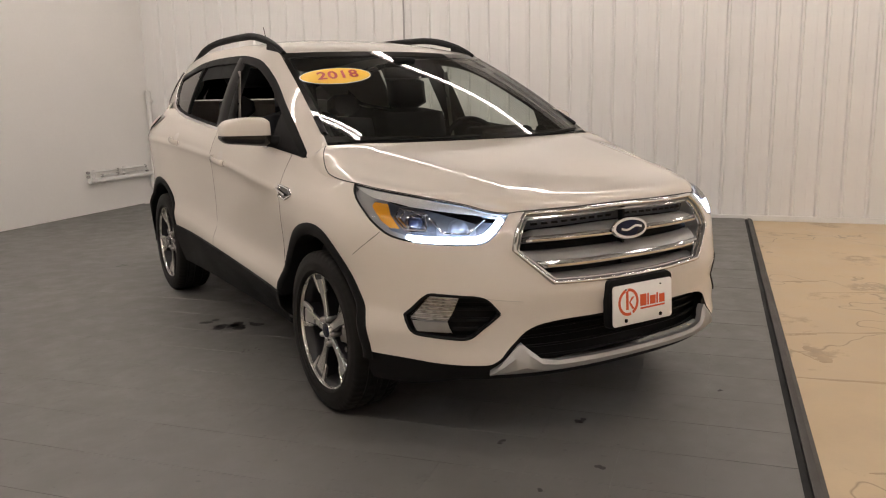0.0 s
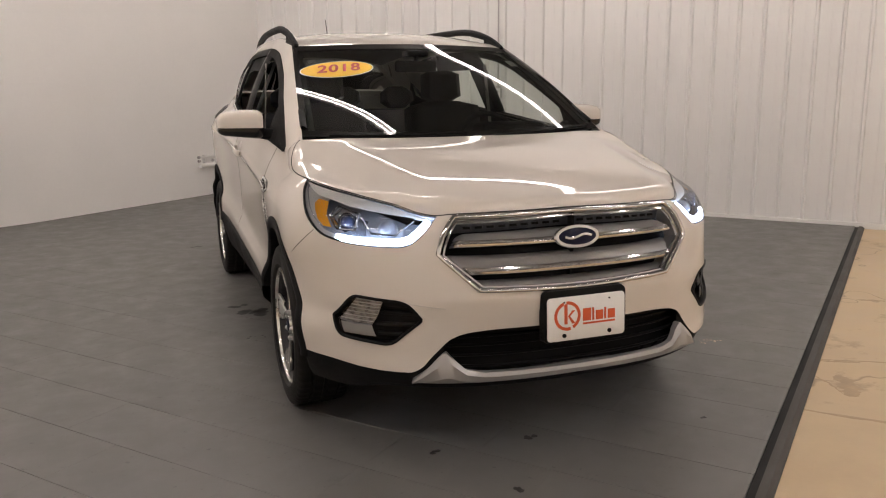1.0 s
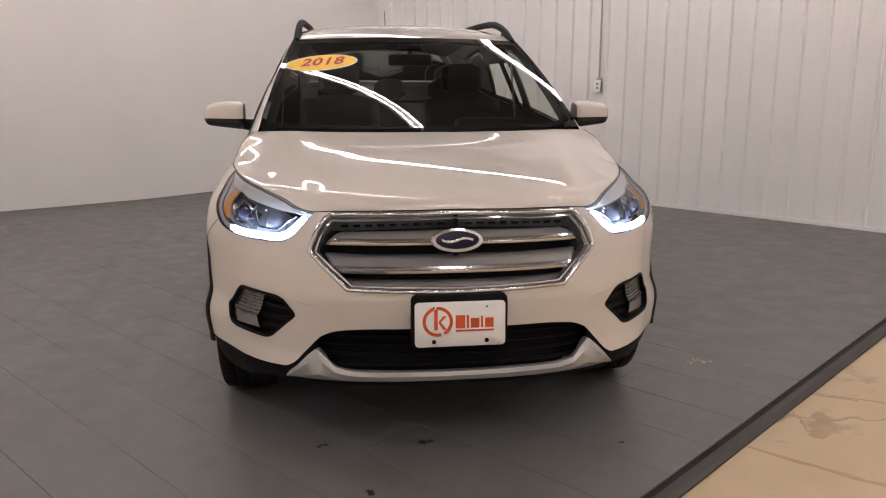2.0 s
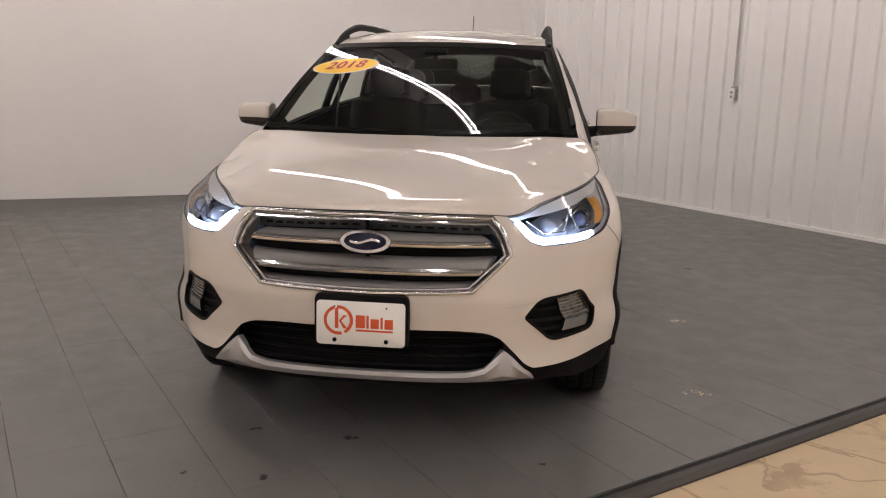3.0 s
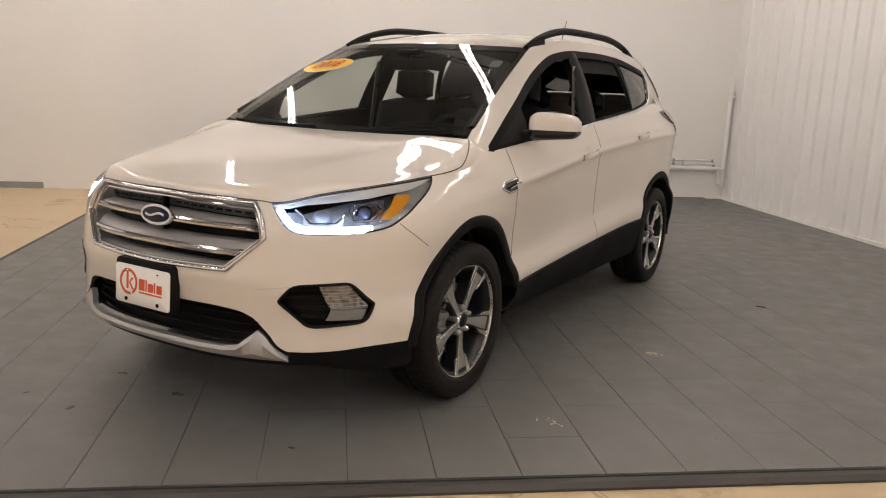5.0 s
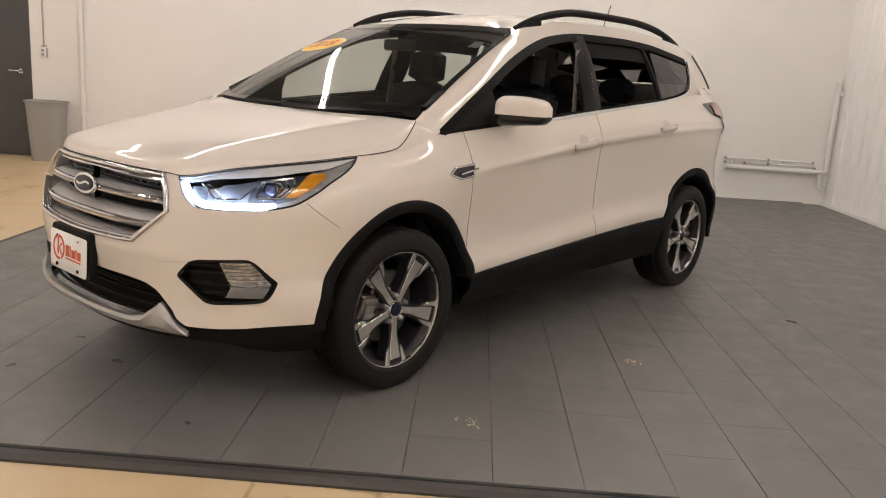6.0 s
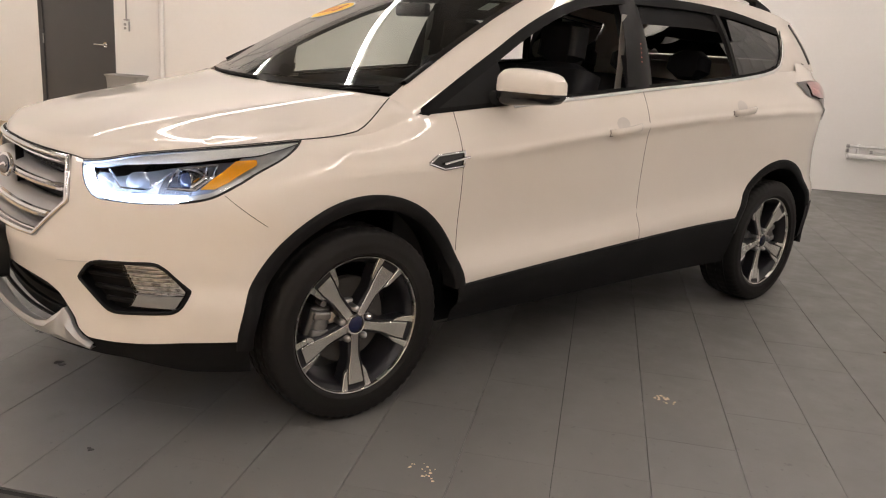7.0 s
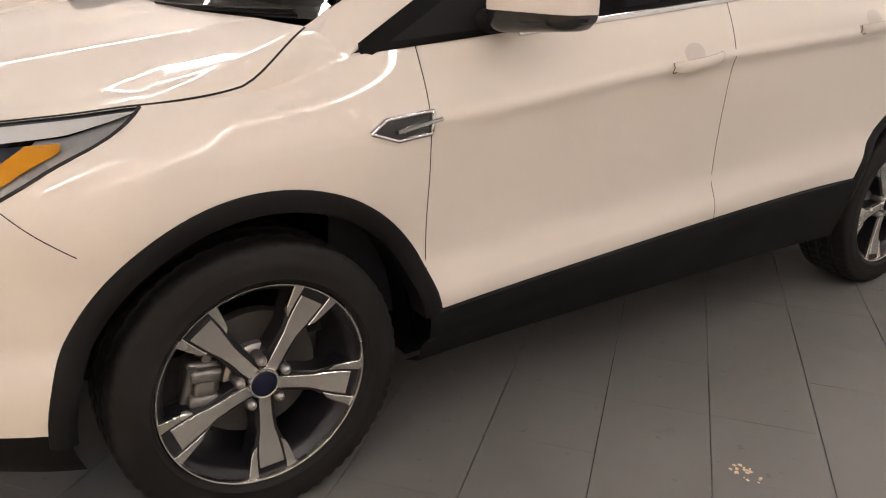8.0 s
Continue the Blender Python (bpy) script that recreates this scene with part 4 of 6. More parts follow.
badge_m = Matrix.Translation((0, -0.872, 0.795)) @ pose(0, 0, 0, -12)
emblem = part("emblem", moved(oval(0.089, 0.041, 0.010, 0, 0.002), badge_m), CHROME, grille, "chrome-rimmed dark blue oval emblem")
part("emblem_field", moved(oval(0.075, 0.0305, 0.0135, 0, 0.003), badge_m), BLUE, emblem, "dark blue oval field")
swash = ribbon([badge_m @ Vector((x, -0.0168 + 0.0006 * abs(x / 0.05), 0.006 * math.sin(x * 60))) for x in np.linspace(-0.052, 0.052, 26)], [badge_m.to_3x3() @ Vector((0, -1, 0))] * 26, 0.0085, 0.001)
part("emblem_bar", swash, CHROME, emblem, "silver wavy bar")

# ---- number plate with dealer print drawn as plain shapes ----
def plate_box(w, h, d, r, n=6):
    """A thin plate with rounded corners in x and z, front towards -y."""
    ring = []
    for cx, cz, a0 in ((w / 2 - r, h / 2 - r, 0), (-w / 2 + r, h / 2 - r, 90), (-w / 2 + r, -h / 2 + r, 180), (w / 2 - r, -h / 2 + r, 270)):
        ring += [(cx + r * math.cos(radians(a0 + 90 * i / n)), cz + r * math.sin(radians(a0 + 90 * i / n))) for i in range(n + 1)]
    rows = [[(x, 0, z) for x, z in ring], [(x, -d * 0.7, z) for x, z in ring], [(x * 0.992, -d, z * 0.985) for x, z in ring]]
    V, F = grid(rows, close=True)
    k = len(ring)
    F += [tuple(range(len(V) - k, len(V)))]
    F += [tuple(range(k - 1, -1, -1))]
    return V, F


pm = Matrix.Translation((0, -0.952, 0.527)) @ pose(0, 0, 0, -3)
bracket = part("plate_bracket", moved(plate_box(0.326, 0.182, 0.030, 0.022), Matrix.Translation((0, 0.036, 0.006)) @ pm), CLAD, car, "black plastic plate bracket", sharp=50)
plate = part("front_plate", moved(plate_box(0.305, 0.152, 0.0045, 0.014), pm), PLATE_WHITE, bracket, "white dealer plate with orange print", sharp=50)


def flat_on_plate(pts):
    """A thin print of some thickness on the plate, through corners (x, z)."""
    n = len(pts)
    V = [tuple(pm @ Vector((x, -0.0046, z))) for x, z in pts] + [tuple(pm @ Vector((x, -0.0054, z))) for x, z in pts]
    F = [tuple(range(n, 2 * n))] + [(i, (i + 1) % n, n + (i + 1) % n, n + i) for i in range(n)]
    return V, F


def arc_print(cx, cz, r0, r1, a0, a1, n=24):
    q = []
    for i in range(n):
        b0, b1 = radians(lerp(a0, a1, i / n)), radians(lerp(a0, a1, (i + 1) / n))
        q.append(flat_on_plate([(cx + r0 * math.cos(b0), cz + r0 * math.sin(b0)), (cx + r1 * math.cos(b0), cz + r1 * math.sin(b0)), (cx + r1 * math.cos(b1), cz + r1 * math.sin(b1)), (cx + r0 * math.cos(b1), cz + r0 * math.sin(b1))]))
    return merge(*q)


part("print_ring", merge(arc_print(-0.076, 0.010, 0.040, 0.051, -62, 95), arc_print(-0.076, 0.010, 0.040, 0.051, 108, 285)), ORANGE, plate, "orange ring", smooth=False)
part("print_stroke", merge(flat_on_plate([(-0.088, -0.018), (-0.076, -0.018), (-0.076, 0.056), (-0.088, 0.050)]), flat_on_plate([(-0.074, 0.008), (-0.066, 0.008), (-0.046, 0.028), (-0.058, 0.028)]),
                           flat_on_plate([(-0.066, 0.008), (-0.074, 0.008), (-0.058, -0.018), (-0.045, -0.018)])), ORANGE, plate, smooth=False)
for x0, x1, z1 in ((-0.016, 0.016, 0.030), (0.021, 0.029, 0.030), (0.035, 0.064, 0.019), (0.069, 0.077, 0.026), (0.083, 0.112, 0.019)):
    part("print_bar", flat_on_plate([(x0, -0.014), (x1, -0.014), (x1, z1), (x0, z1)]), ORANGE, plate, "orange print bar", smooth=False)
part("print_line", flat_on_plate([(-0.016, -0.026), (0.112, -0.026), (0.112, -0.0195), (-0.016, -0.0195)]), ORANGE, plate, smooth=False)
for x, z, r in ((-0.089, -0.058, 0.0075), (0.089, -0.058, 0.0075), (-0.089, 0.058, 0.003), (0.089, 0.058, 0.003)):
    bolt = moved(lathe([(0.0, r), (0.003, r), (0.005, r * 0.6), (0.0052, 0)], 14), pm @ Matrix.Translation((x, -0.0045, z)) @ pose(0, 0, 0, 0, 0, -90))
    part("plate_bolt", bolt, DARK, plate)


# ---- headlamps ----
def lamp_patch(a0, a1, lo, hi, off, n=40, m=8):
    rows = []
    for i in range(n + 1):
        a = lerp(a0, a1, i / n)
        o = off(a) if callable(off) else off
        rows.append([skin(("f", a), lerp(lo(a), max(hi(a), lo(a) + 1e-4), j / m), o) for j in range(m + 1)])
    return grid(rows)


def rim_path(a0, a1, lo, hi, n=40):
    up = [(lerp(a0, a1, i / n), lo(lerp(a0, a1, i / n))) for i in range(n + 1)]
    dn = [(lerp(a1, a0, i / n), hi(lerp(a1, a0, i / n))) for i in range(n + 1)]
    return up + dn


def wall_in(path, d):
    return grid([[skin(("f", a), z, -0.001) for a, z in path], [skin(("f", a), z, -d) for a, z in path]])


def ball(c, z, off, r, squash=1.0, n=20):
    """A lens dome on the nose: its centre on the skin at an offset."""
    p, nv = Vector(skin(c, z, off)), Vector((0.25, -0.95, 0.1)).normalized()
    q = nv.to_track_quat("X", "Z").to_matrix().to_4x4()
    g = lathe([(-0.02, r * 1.02), (0.0, r)] + [(r * squash * math.sin(radians(t)), r * math.cos(radians(t))) for t in (18, 36, 54, 70, 82, 90)], n)
    return moved(g, Matrix.Translation(p) @ q)


def ring_at(c, z, off, r, w, n=28):
    p, nv = Vector(skin(c, z, off)), Vector((0.25, -0.95, 0.1)).normalized()
    q = nv.to_track_quat("X", "Z").to_matrix().to_4x4()
    return moved(lathe([(-0.05, r), (0.0, r + 0.002), (0.006, r + w * 0.5), (0.0, r + w), (-0.05, r + w * 0.6)], n), Matrix.Translation(p) @ q)


def frame_poly(pts, r):
    """A thin bright frame inside the lamp through (degrees, height, offset)."""
    P = []
    for (a0, z0, o0), (a1, z1, o1) in zip(pts, pts[1:]):
        for i in range(5):
            P.append(skin(("f", lerp(a0, a1, i / 5)), lerp(z0, z1, i / 5), lerp(o0, o1, i / 5)))
    P.append(skin(("f", pts[-1][0]), pts[-1][1], pts[-1][2]))
    return tube(P, r, 6)


brow_lo = poly([(T_IN, 0.873), (31.4, 0.873), (45, 0.890), (54, 0.902), (58, 0.912), (64.5, 0.924), (69, 0.945), (T_TIP, 0.963)])
foot_hi = poly([(55.5, 0.806), (60, 0.822), (64, 0.858), (68, 0.905), (71, 0.945), (T_TIP, 0.963)])
amb_lo = poly([(57.8, 0.831), (60.5, 0.833), (63, 0.858), (65.3, 0.902)])
amb_hi = poly([(57.8, 0.834), (60.2, 0.884), (60.4, 0.912), (64.4, 0.917), (65.3, 0.906)])
geo = {
    "lamp_housing": (merge(lamp_patch(T_IN + 0.1, T_TIP - 0.1, lamp_lo, lamp_hi, lambda a: -0.068 if a < 60 else lerp(-0.068, -0.012, (a - 60) / (T_TIP - 60))), wall_in(rim_path(T_IN + 0.1, T_TIP - 0.1, lamp_lo, lamp_hi), 0.03)), LAMP_GREY, "grey lamp interior"),
    "brow_reflector": (lamp_patch(T_IN + 0.4, T_TIP - 0.4, brow_lo, lambda a: lamp_hi(a) - 0.002, lambda a: -0.006), LAMP_SILVER, "pale silver brow reflector"),
    "foot_reflector": (lamp_patch(55.5, T_TIP - 0.5, lambda a: lamp_lo(a) + 0.004, lambda a: max(foot_hi(a), lamp_lo(a) + 0.005), lambda a: -0.010), LAMP_MID, "grey silver reflector"),
    "amber_reflector": (lamp_patch(57.8, 65.3, amb_lo, amb_hi, -0.012, 24, 6), AMBER, "amber side reflector"),
    "outer_reflector": (lamp_patch(61, T_TIP - 1, lambda a: max(lamp_lo(a) + 0.006, foot_hi(a)), lambda a: brow_lo(a) + 0.004, -0.018, 16, 5), LAMP_MID, "pale reflector"),
    "daytime_light_strip": (frame_along([(30.2, 0.866), (31.6, 0.834), (33.6, 0.808), (36.5, 0.797), (43, 0.795), (50, 0.796), (55.6, 0.800)], 0.023, 0.007, -0.008), DRL, "lit white daytime strip"),
    "projector": (ball(("f", 41.2), 0.856, -0.052, 0.034, 0.8), PROJECTOR, "grey projector lens"),
    "side_projector": (ball(("f", 53.3), 0.864, -0.030, 0.026, 0.7), SMALL_LENS, "small dark projector lens"),
    "side_projector_ring": (ring_at(("f", 53.3), 0.864, -0.030, 0.027, 0.009), CHROME, ""),
    "inner_shade": (lamp_patch(31.8, 36.2, lambda a: lamp_lo(a) + 0.030, lambda a: brow_lo(a) - 0.006, -0.034, 8, 5), LAMP_DARK, "dark inner shade"),
    "chamber_shade": (lamp_patch(47.6, 55.6, lambda a: 0.815, lambda a: brow_lo(a) - 0.006, -0.046, 10, 5), LAMP_DARK, "dark chamber of the small lens"),
    "bezel": (frame_poly([(34.6, 0.880, -0.03), (38.2, 0.826, -0.035), (45.5, 0.828, -0.035), (49.2, 0.886, -0.03)], 0.003), CHROME, "bright inner bezel"),
    "bezel_side": (merge(frame_poly([(50.2, 0.894, -0.025), (50.2, 0.834, -0.025), (56.5, 0.831, -0.022), (59.0, 0.876, -0.018), (57.5, 0.905, -0.020), (50.2, 0.894, -0.025)], 0.004),
                         frame_poly([(55.5, 0.838, -0.02), (57.8, 0.872, -0.016), (56.0, 0.897, -0.018)], 0.005)), CHROME, "bright side bezel"),
    "lamp_gasket": (merge(frame_along(rim_path(T_IN + 0.1, T_TIP - 0.1, lamp_lo, lamp_hi), 0.0026, 0.002, -0.001), frame_along([(a, lamp_lo(a) + 0.002) for a in np.linspace(54, T_TIP, 16)], 0.007, 0.003, -0.001)), SEAM, ""),
}
for mirror in (False, True):
    lamp = None
    lens = lamp_patch(T_IN + 0.2, T_TIP - 0.2, lambda a: lamp_lo(a) + 0.001, lambda a: lamp_hi(a) - 0.001, 0.001)
    lens = flipped(lens) if mirror else lens
    lamp = part("headlamp", lens, LENS, car, "clear headlamp with lit white strip and amber reflector", sharp=70)
    for nm, (g, mt, lb) in geo.items():
        part(nm, flipped(g) if mirror else g, mt, lamp, lb, sharp=45)

# ---- fog lamp bezels ----
def fog_left(z):
    return float(np.interp(z, (0.455, 0.506, 0.60), (42.4, 45.4, 43.0)))


def fog_right(z):
    return float(np.interp(z, (0.456, 0.516, 0.604), (F_LO, F_OUT, F_TO))) - 1.0


def level_patch(z0, z1, left, right, off, n=24, m=8):
    """A sheet on the nose between two heights, from one edge to the other."""
    return grid([[skin(("f", lerp(left(z), right(z), i / n)), z, off) for i in range(n + 1)] for z in np.linspace(z0, z1, m + 1)])


fog_geo = {
    "fog_recess": (merge(lamp_patch(F_IN, F_OUT, fog_lo, fog_hi, -0.040, 24, 5), wall_in(rim_path(F_IN, F_OUT, fog_lo, fog_hi, 24), 0.041)), DARK, "black recess"),
    "fog_rim": (frame_along(rim_path(F_IN, F_OUT, fog_lo, fog_hi, 30), 0.010, 0.004, 0.0), CLAD, "black rim"),
    "fog_lens": (level_patch(0.464, 0.596, fog_left, fog_right, -0.006), LENS, "clear fog lamp lens"),
    "fog_reflector": (level_patch(0.507, 0.595, lambda z: fog_left(z) + 0.2, lambda z: fog_right(z) - 0.2, -0.022), FOG_BOWL, "mottled silver fog lamp reflector"),
    "fog_lower_lens": (level_patch(0.464, 0.504, lambda z: fog_left(z) + 0.2, lambda z: fog_right(z) - 0.2, -0.016), FROST, "frosted lower lamp field"),
}
for mirror in (False, True):
    fog = None
    for nm, (g, mt, lb) in fog_geo.items():
        ob = part(nm if fog else "fog_lamp", flipped(g) if mirror else g, mt, fog or car, lb if fog else "fog lamp in black six-sided bezel", sharp=45)
        fog = fog or ob
    for k, z in enumerate((0.475, 0.51, 0.545, 0.575)):
        a0 = min(a for a in np.linspace(F_IN, F_OUT, 200) if fog_lo(a) + 0.004 < z < fog_hi(a) - 0.004)
        g = frame_along([(a0, z), (fog_left(z) - 0.3, z)], 0.014, 0.005, -0.032)
        part("fog_slat", flipped(g) if mirror else g, CLAD, fog)
    for z in np.linspace(0.516, 0.588, 7):
        g = frame_along([(fog_left(z) + 0.4, z), (fog_right(z) - 0.4, z)], 0.0028, 0.0025, -0.018)
        part("lens_rib", flipped(g) if mirror else g, LAMP_MID, fog, "lens rib")
    g = frame_along([(fog_left(0.506), 0.506), (lerp(fog_left(0.506), fog_right(0.506), 0.5), 0.504), (fog_right(0.506), 0.512)], 0.005, 0.003, -0.012)
    part("lens_divider", flipped(g) if mirror else g, LAMP_GREY, fog, "bar between the lamp's fields")

# a thin darker ribbon draws the fold's shade on the smooth bumper skin
pair_part("bumper_crease", frame_along([(F_TI + 1.5, 0.594), (F_TI - 3, 0.588), (theta(0.48, 0.575), 0.578)], 0.0022, 0.0008, 0.0002), SHADED_WHITE, "darker line for the shade along the fold beside the fog lamp")

# ---- side windows ----
def glass_band(y0, y1, lo, hi, off, n=24, m=8):
    return grid([[side_glass(y, lerp(lo(y), hi(y), j / m), off) for j in range(m + 1)] for y in np.linspace(y0, y1, n + 1)])


def win_edge(y0, y1, f, w0, w1, off=0.003, n=40):
    return grid([[side_glass(y, f(y) + w0, off - 0.012), side_glass(y, f(y) + w0, off), side_glass(y, f(y) + w1, off), side_glass(y, f(y) + w1, off - 0.02)] for y in np.linspace(y0, y1, n + 1)])


frame_geo = merge(win_edge(0.27, 2.90, win_hi, 0.006, -0.034, n=70), win_edge(0.27, 2.80, win_lo, -0.004, 0.012, n=60))
pair_part("window_frame", frame_geo, FRAME_BLACK, "black side window frame")


def slant(y0, y1, y2, y3, off):
    """A black pillar: y0..y1 at the belt, y2..y3 at the roof."""
    rows = []
    for t in np.linspace(0, 1, 12):
        r = []
        for s in np.linspace(0, 1, 5):
            ya, yb = lerp(y0, y2, t), lerp(y1, y3, t)
            y = lerp(ya, yb, s)
            r.append(side_glass(y, lerp(win_lo(y), win_hi(y) - 0.005, t), off - (0.015 if s in (0, 1) else 0)))
        rows.append(r)
    return grid(rows)


pair_part("b_pillar", slant(1.40, 1.58, 1.47, 1.60, 0.004), PILLAR, "black pillar between the doors")
for k in range(5):
    yk, zk = 1.505 + 0.004 * k, 1.262 + 0.019 * k
    dot = [side_glass(yk + 0.0032 * math.cos(t), zk + 0.0032 * math.sin(t), 0.006) for t in np.linspace(0, 2 * math.pi, 9)[:-1]]
    part("keypad_dot", (dot, [tuple(range(8))]), RED_DOT, car, "small red keypad mark on the pillar", smooth=False)
pair_part("c_pillar", slant(2.30, 2.36, 2.20, 2.26, 0.004), FRAME_BLACK, "black rear window divider")
pair_part("sail_panel", glass_band(0.25, 0.66, win_lo, lambda y: win_hi(y) - 0.004, 0.002, 14, 6), CLAD, "black door mirror triangle")
pair_part("quarter_glass", glass_band(2.33, 2.90, lambda y: win_lo(y) + 0.004, lambda y: win_hi(y) - 0.012, -0.004), PRIVACY, "dark tinted rear quarter glass")
pair_part("rear_door_glass", glass_band(1.55, 2.28, lambda y: win_hi(y) - 0.115, lambda y: win_hi(y) - 0.03, -0.010), FRAME_BLACK, "black upper window channel")
chrome_pts = [(y, win_lo(y) - 0.009) for y in np.linspace(0.70, 2.80, 40)] + [(2.845, 1.283), (2.885, 1.33), (2.915, 1.40), (2.928, 1.47)]
pair_part("belt_moulding", ribbon([side_glass(y, z, 0.004) for y, z in chrome_pts], [(1, 0, 0.3)] * len(chrome_pts), 0.016, 0.004), CHROME, "bright chrome belt moulding")
pair_part("rear_pillar_garnish", ribbon([side_glass(3.30 - 0.78 * (z - 1.305), z, 0.003) for z in (1.512, 1.46, 1.41, 1.36, 1.305)], [(1, 0.2, 0.2)] * 5, 0.022, 0.004), GLOSS_BLACK, "black spoiler side")

# ---- door mirrors ----
def mirror_shell(z_lo, z_hi, grow=0.0):
    rows = []
    for i in range(13):
        t = i / 12
        x = lerp(0.845, 1.045, t)
        w = min(1.0, 0.86 + 1.6 * t) * (1.0 if t < 0.84 else (1 - ((t - 0.84) / 0.16) ** 2.2 * 0.34))
        yc, dy = lerp(0.655, 0.715, t), 0.088 * w * (1 - 0.20 * t)
        top, bot = lerp(1.206, 1.184, t) + 0.022 * math.sin(math.pi * (0.10 + 0.70 * t)) ** 0.8, lerp(1.078, 1.098, t)
        hi_, lo_ = top * w + 1.148 * (1 - w), bot * w + 1.148 * (1 - w)
        row = []
        for k in range(24):
            a = 2 * math.pi * k / 24
            ca, sa = math.cos(a), math.sin(a)
            yy = yc - dy * (abs(ca) ** 0.6) * (1 if ca > 0 else -1) * (1.0 if ca > 0 else 0.55)
            zz = 1.148 + ((hi_ - 1.148) if sa > 0 else (1.148 - lo_)) * (abs(sa) ** 0.5) * (1 if sa > 0 else -1)
            row.append((x, yy, min(max(zz, z_lo), z_hi)))
        rows.append(row)
    V, F = grid(rows, close=True)
    F += [tuple(range(23, -1, -1)), tuple(range(len(V) - 24, len(V)))]
    return V, F


for mirror in (False, True):
    fl = flipped if mirror else (lambda g: g)
    mm = part("door_mirror", fl(mirror_shell(1.134, 1.3)), PAINT, car, "pearl white door mirror with black underside", sharp=40)
    part("mirror_base", fl(mirror_shell(1.0, 1.1335)), GLOSS_BLACK, mm, "black mirror underside", sharp=40)
    part("mirror_arm", fl(tube([(0.775, 0.60, 1.098), (0.82, 0.625, 1.102), (0.90, 0.66, 1.112)], [0.034, 0.028, 0.022], 12)), CLAD, mm, "black mirror arm")
    part("mirror_glass", fl(([(0.872, 0.712, 1.108), (1.0, 0.744, 1.118), (1.0, 0.744, 1.180), (0.872, 0.712, 1.190)], [(0, 1, 2, 3)])), CHROME, mm, "mirror glass", smooth=False)

# ---- door handles and fender vents ----
def handle(y0, z0, y1, z1):
    P, R = [], []
    for t in np.linspace(0, 1, 15):
        y, z = lerp(y0, y1, t), lerp(z0, z1, t)
        P.append((prof(round(y, 3))(z) + 0.004 + 0.026 * math.sin(math.pi * t) ** 0.45, y, z))
    rows = []
    for i, p in enumerate(P):
        h = 0.0145 if 0 < i < 14 else 0.010
        rows.append([(p[0] - 0.010, p[1], p[2] - h), (p[0] - 0.002, p[1], p[2] - h * 1.1), (p[0] + 0.003, p[1], p[2] - h * 0.5), (p[0] + 0.003, p[1], p[2] + h * 0.5), (p[0] - 0.002, p[1], p[2] + h * 1.1), (p[0] - 0.010, p[1], p[2] + h)])
    V, F = grid(rows, close=True)
    F += [tuple(range(5, -1, -1)), tuple(range(len(V) - 6, len(V)))]
    return V, F


def dish(yc, zc, ry, rz):
    """A flat oval behind a handle, coloured darker for the shade in the finger hollow."""
    rows = []
    for s in (1.0, 0.8, 0.5, 0.0):
        rows.append([(prof(round(yc + ry * s * math.cos(a), 3))(zc + rz * s * math.sin(a)) + 0.0015, yc + ry * s * math.cos(a), zc + rz * s * math.sin(a)) for a in np.linspace(0, 2 * math.pi, 25)[:-1]])
    return grid(rows, close=True)


for d, (y0, z0, y1, z1) in ((fd, (1.215, 0.970, 1.425, 0.994)), (rd, (2.150, 1.046, 2.345, 1.066))):
    for s, ob in enumerate(d):
        g = handle(y0, z0, y1, z1)
        part("door_handle", flipped(g) if s else g, PAINT, ob, "pearl white pull handle")
        g = dish(lerp(y0, y1, 0.45), lerp(z0, z1, 0.5) + 0.022, 0.042, 0.028)
        part("handle_dish", flipped(g) if s else g, SHADED_WHITE, ob, "darker oval for the shade in the finger dish")
        g = tube([(prof(round(y0, 3))(z0) + 0.004, y0 - 0.004, z0 - 0.015), (prof(round(y0, 3))(z0) + 0.010, y0 - 0.005, z0), (prof(round(y0, 3))(z0) + 0.004, y0 - 0.003, z0 + 0.013)], 0.0014, 6)
        part("handle_gap", flipped(g) if s else g, GAP_SHADE_GREY, ob)
        # grey line drawn along the handle's lower edge for the shade under it
        g = tube([(prof(round(lerp(y0, y1, t), 3))(lerp(z0, z1, t) - 0.017) + 0.002, lerp(y0, y1, t), lerp(z0, z1, t) - 0.017) for t in np.linspace(0.02, 0.98, 9)], 0.0016, 6)
        part("handle_gap", flipped(g) if s else g, GAP_SHADE_GREY, ob)

vent = [(0.250, 0.884), (0.292, 0.909), (0.418, 0.919), (0.414, 0.905), (0.408, 0.869), (0.318, 0.862)]


def side_pt(y, z, off=0.0):
    return (prof(round(y, 3))(z) + off, y, z)


def closed_bar(pts, w, h, off):
    P = []
    for (y0, z0), (y1, z1) in zip(pts, pts[1:] + pts[:1]):
        P += [side_pt(lerp(y0, y1, i / 6), lerp(z0, z1, i / 6), off) for i in range(6)]
    P.append(P[0])
    return ribbon(P, [(1, 0, 0)] * len(P), w, h)


vy, vz = 0.35, 0.889
vent_fill = grid([[side_pt(vy + (y - vy) * s, vz + (z - vz) * s, 0.002) for y, z in vent + vent[:1]] for s in (1, 0.5, 0.01)])
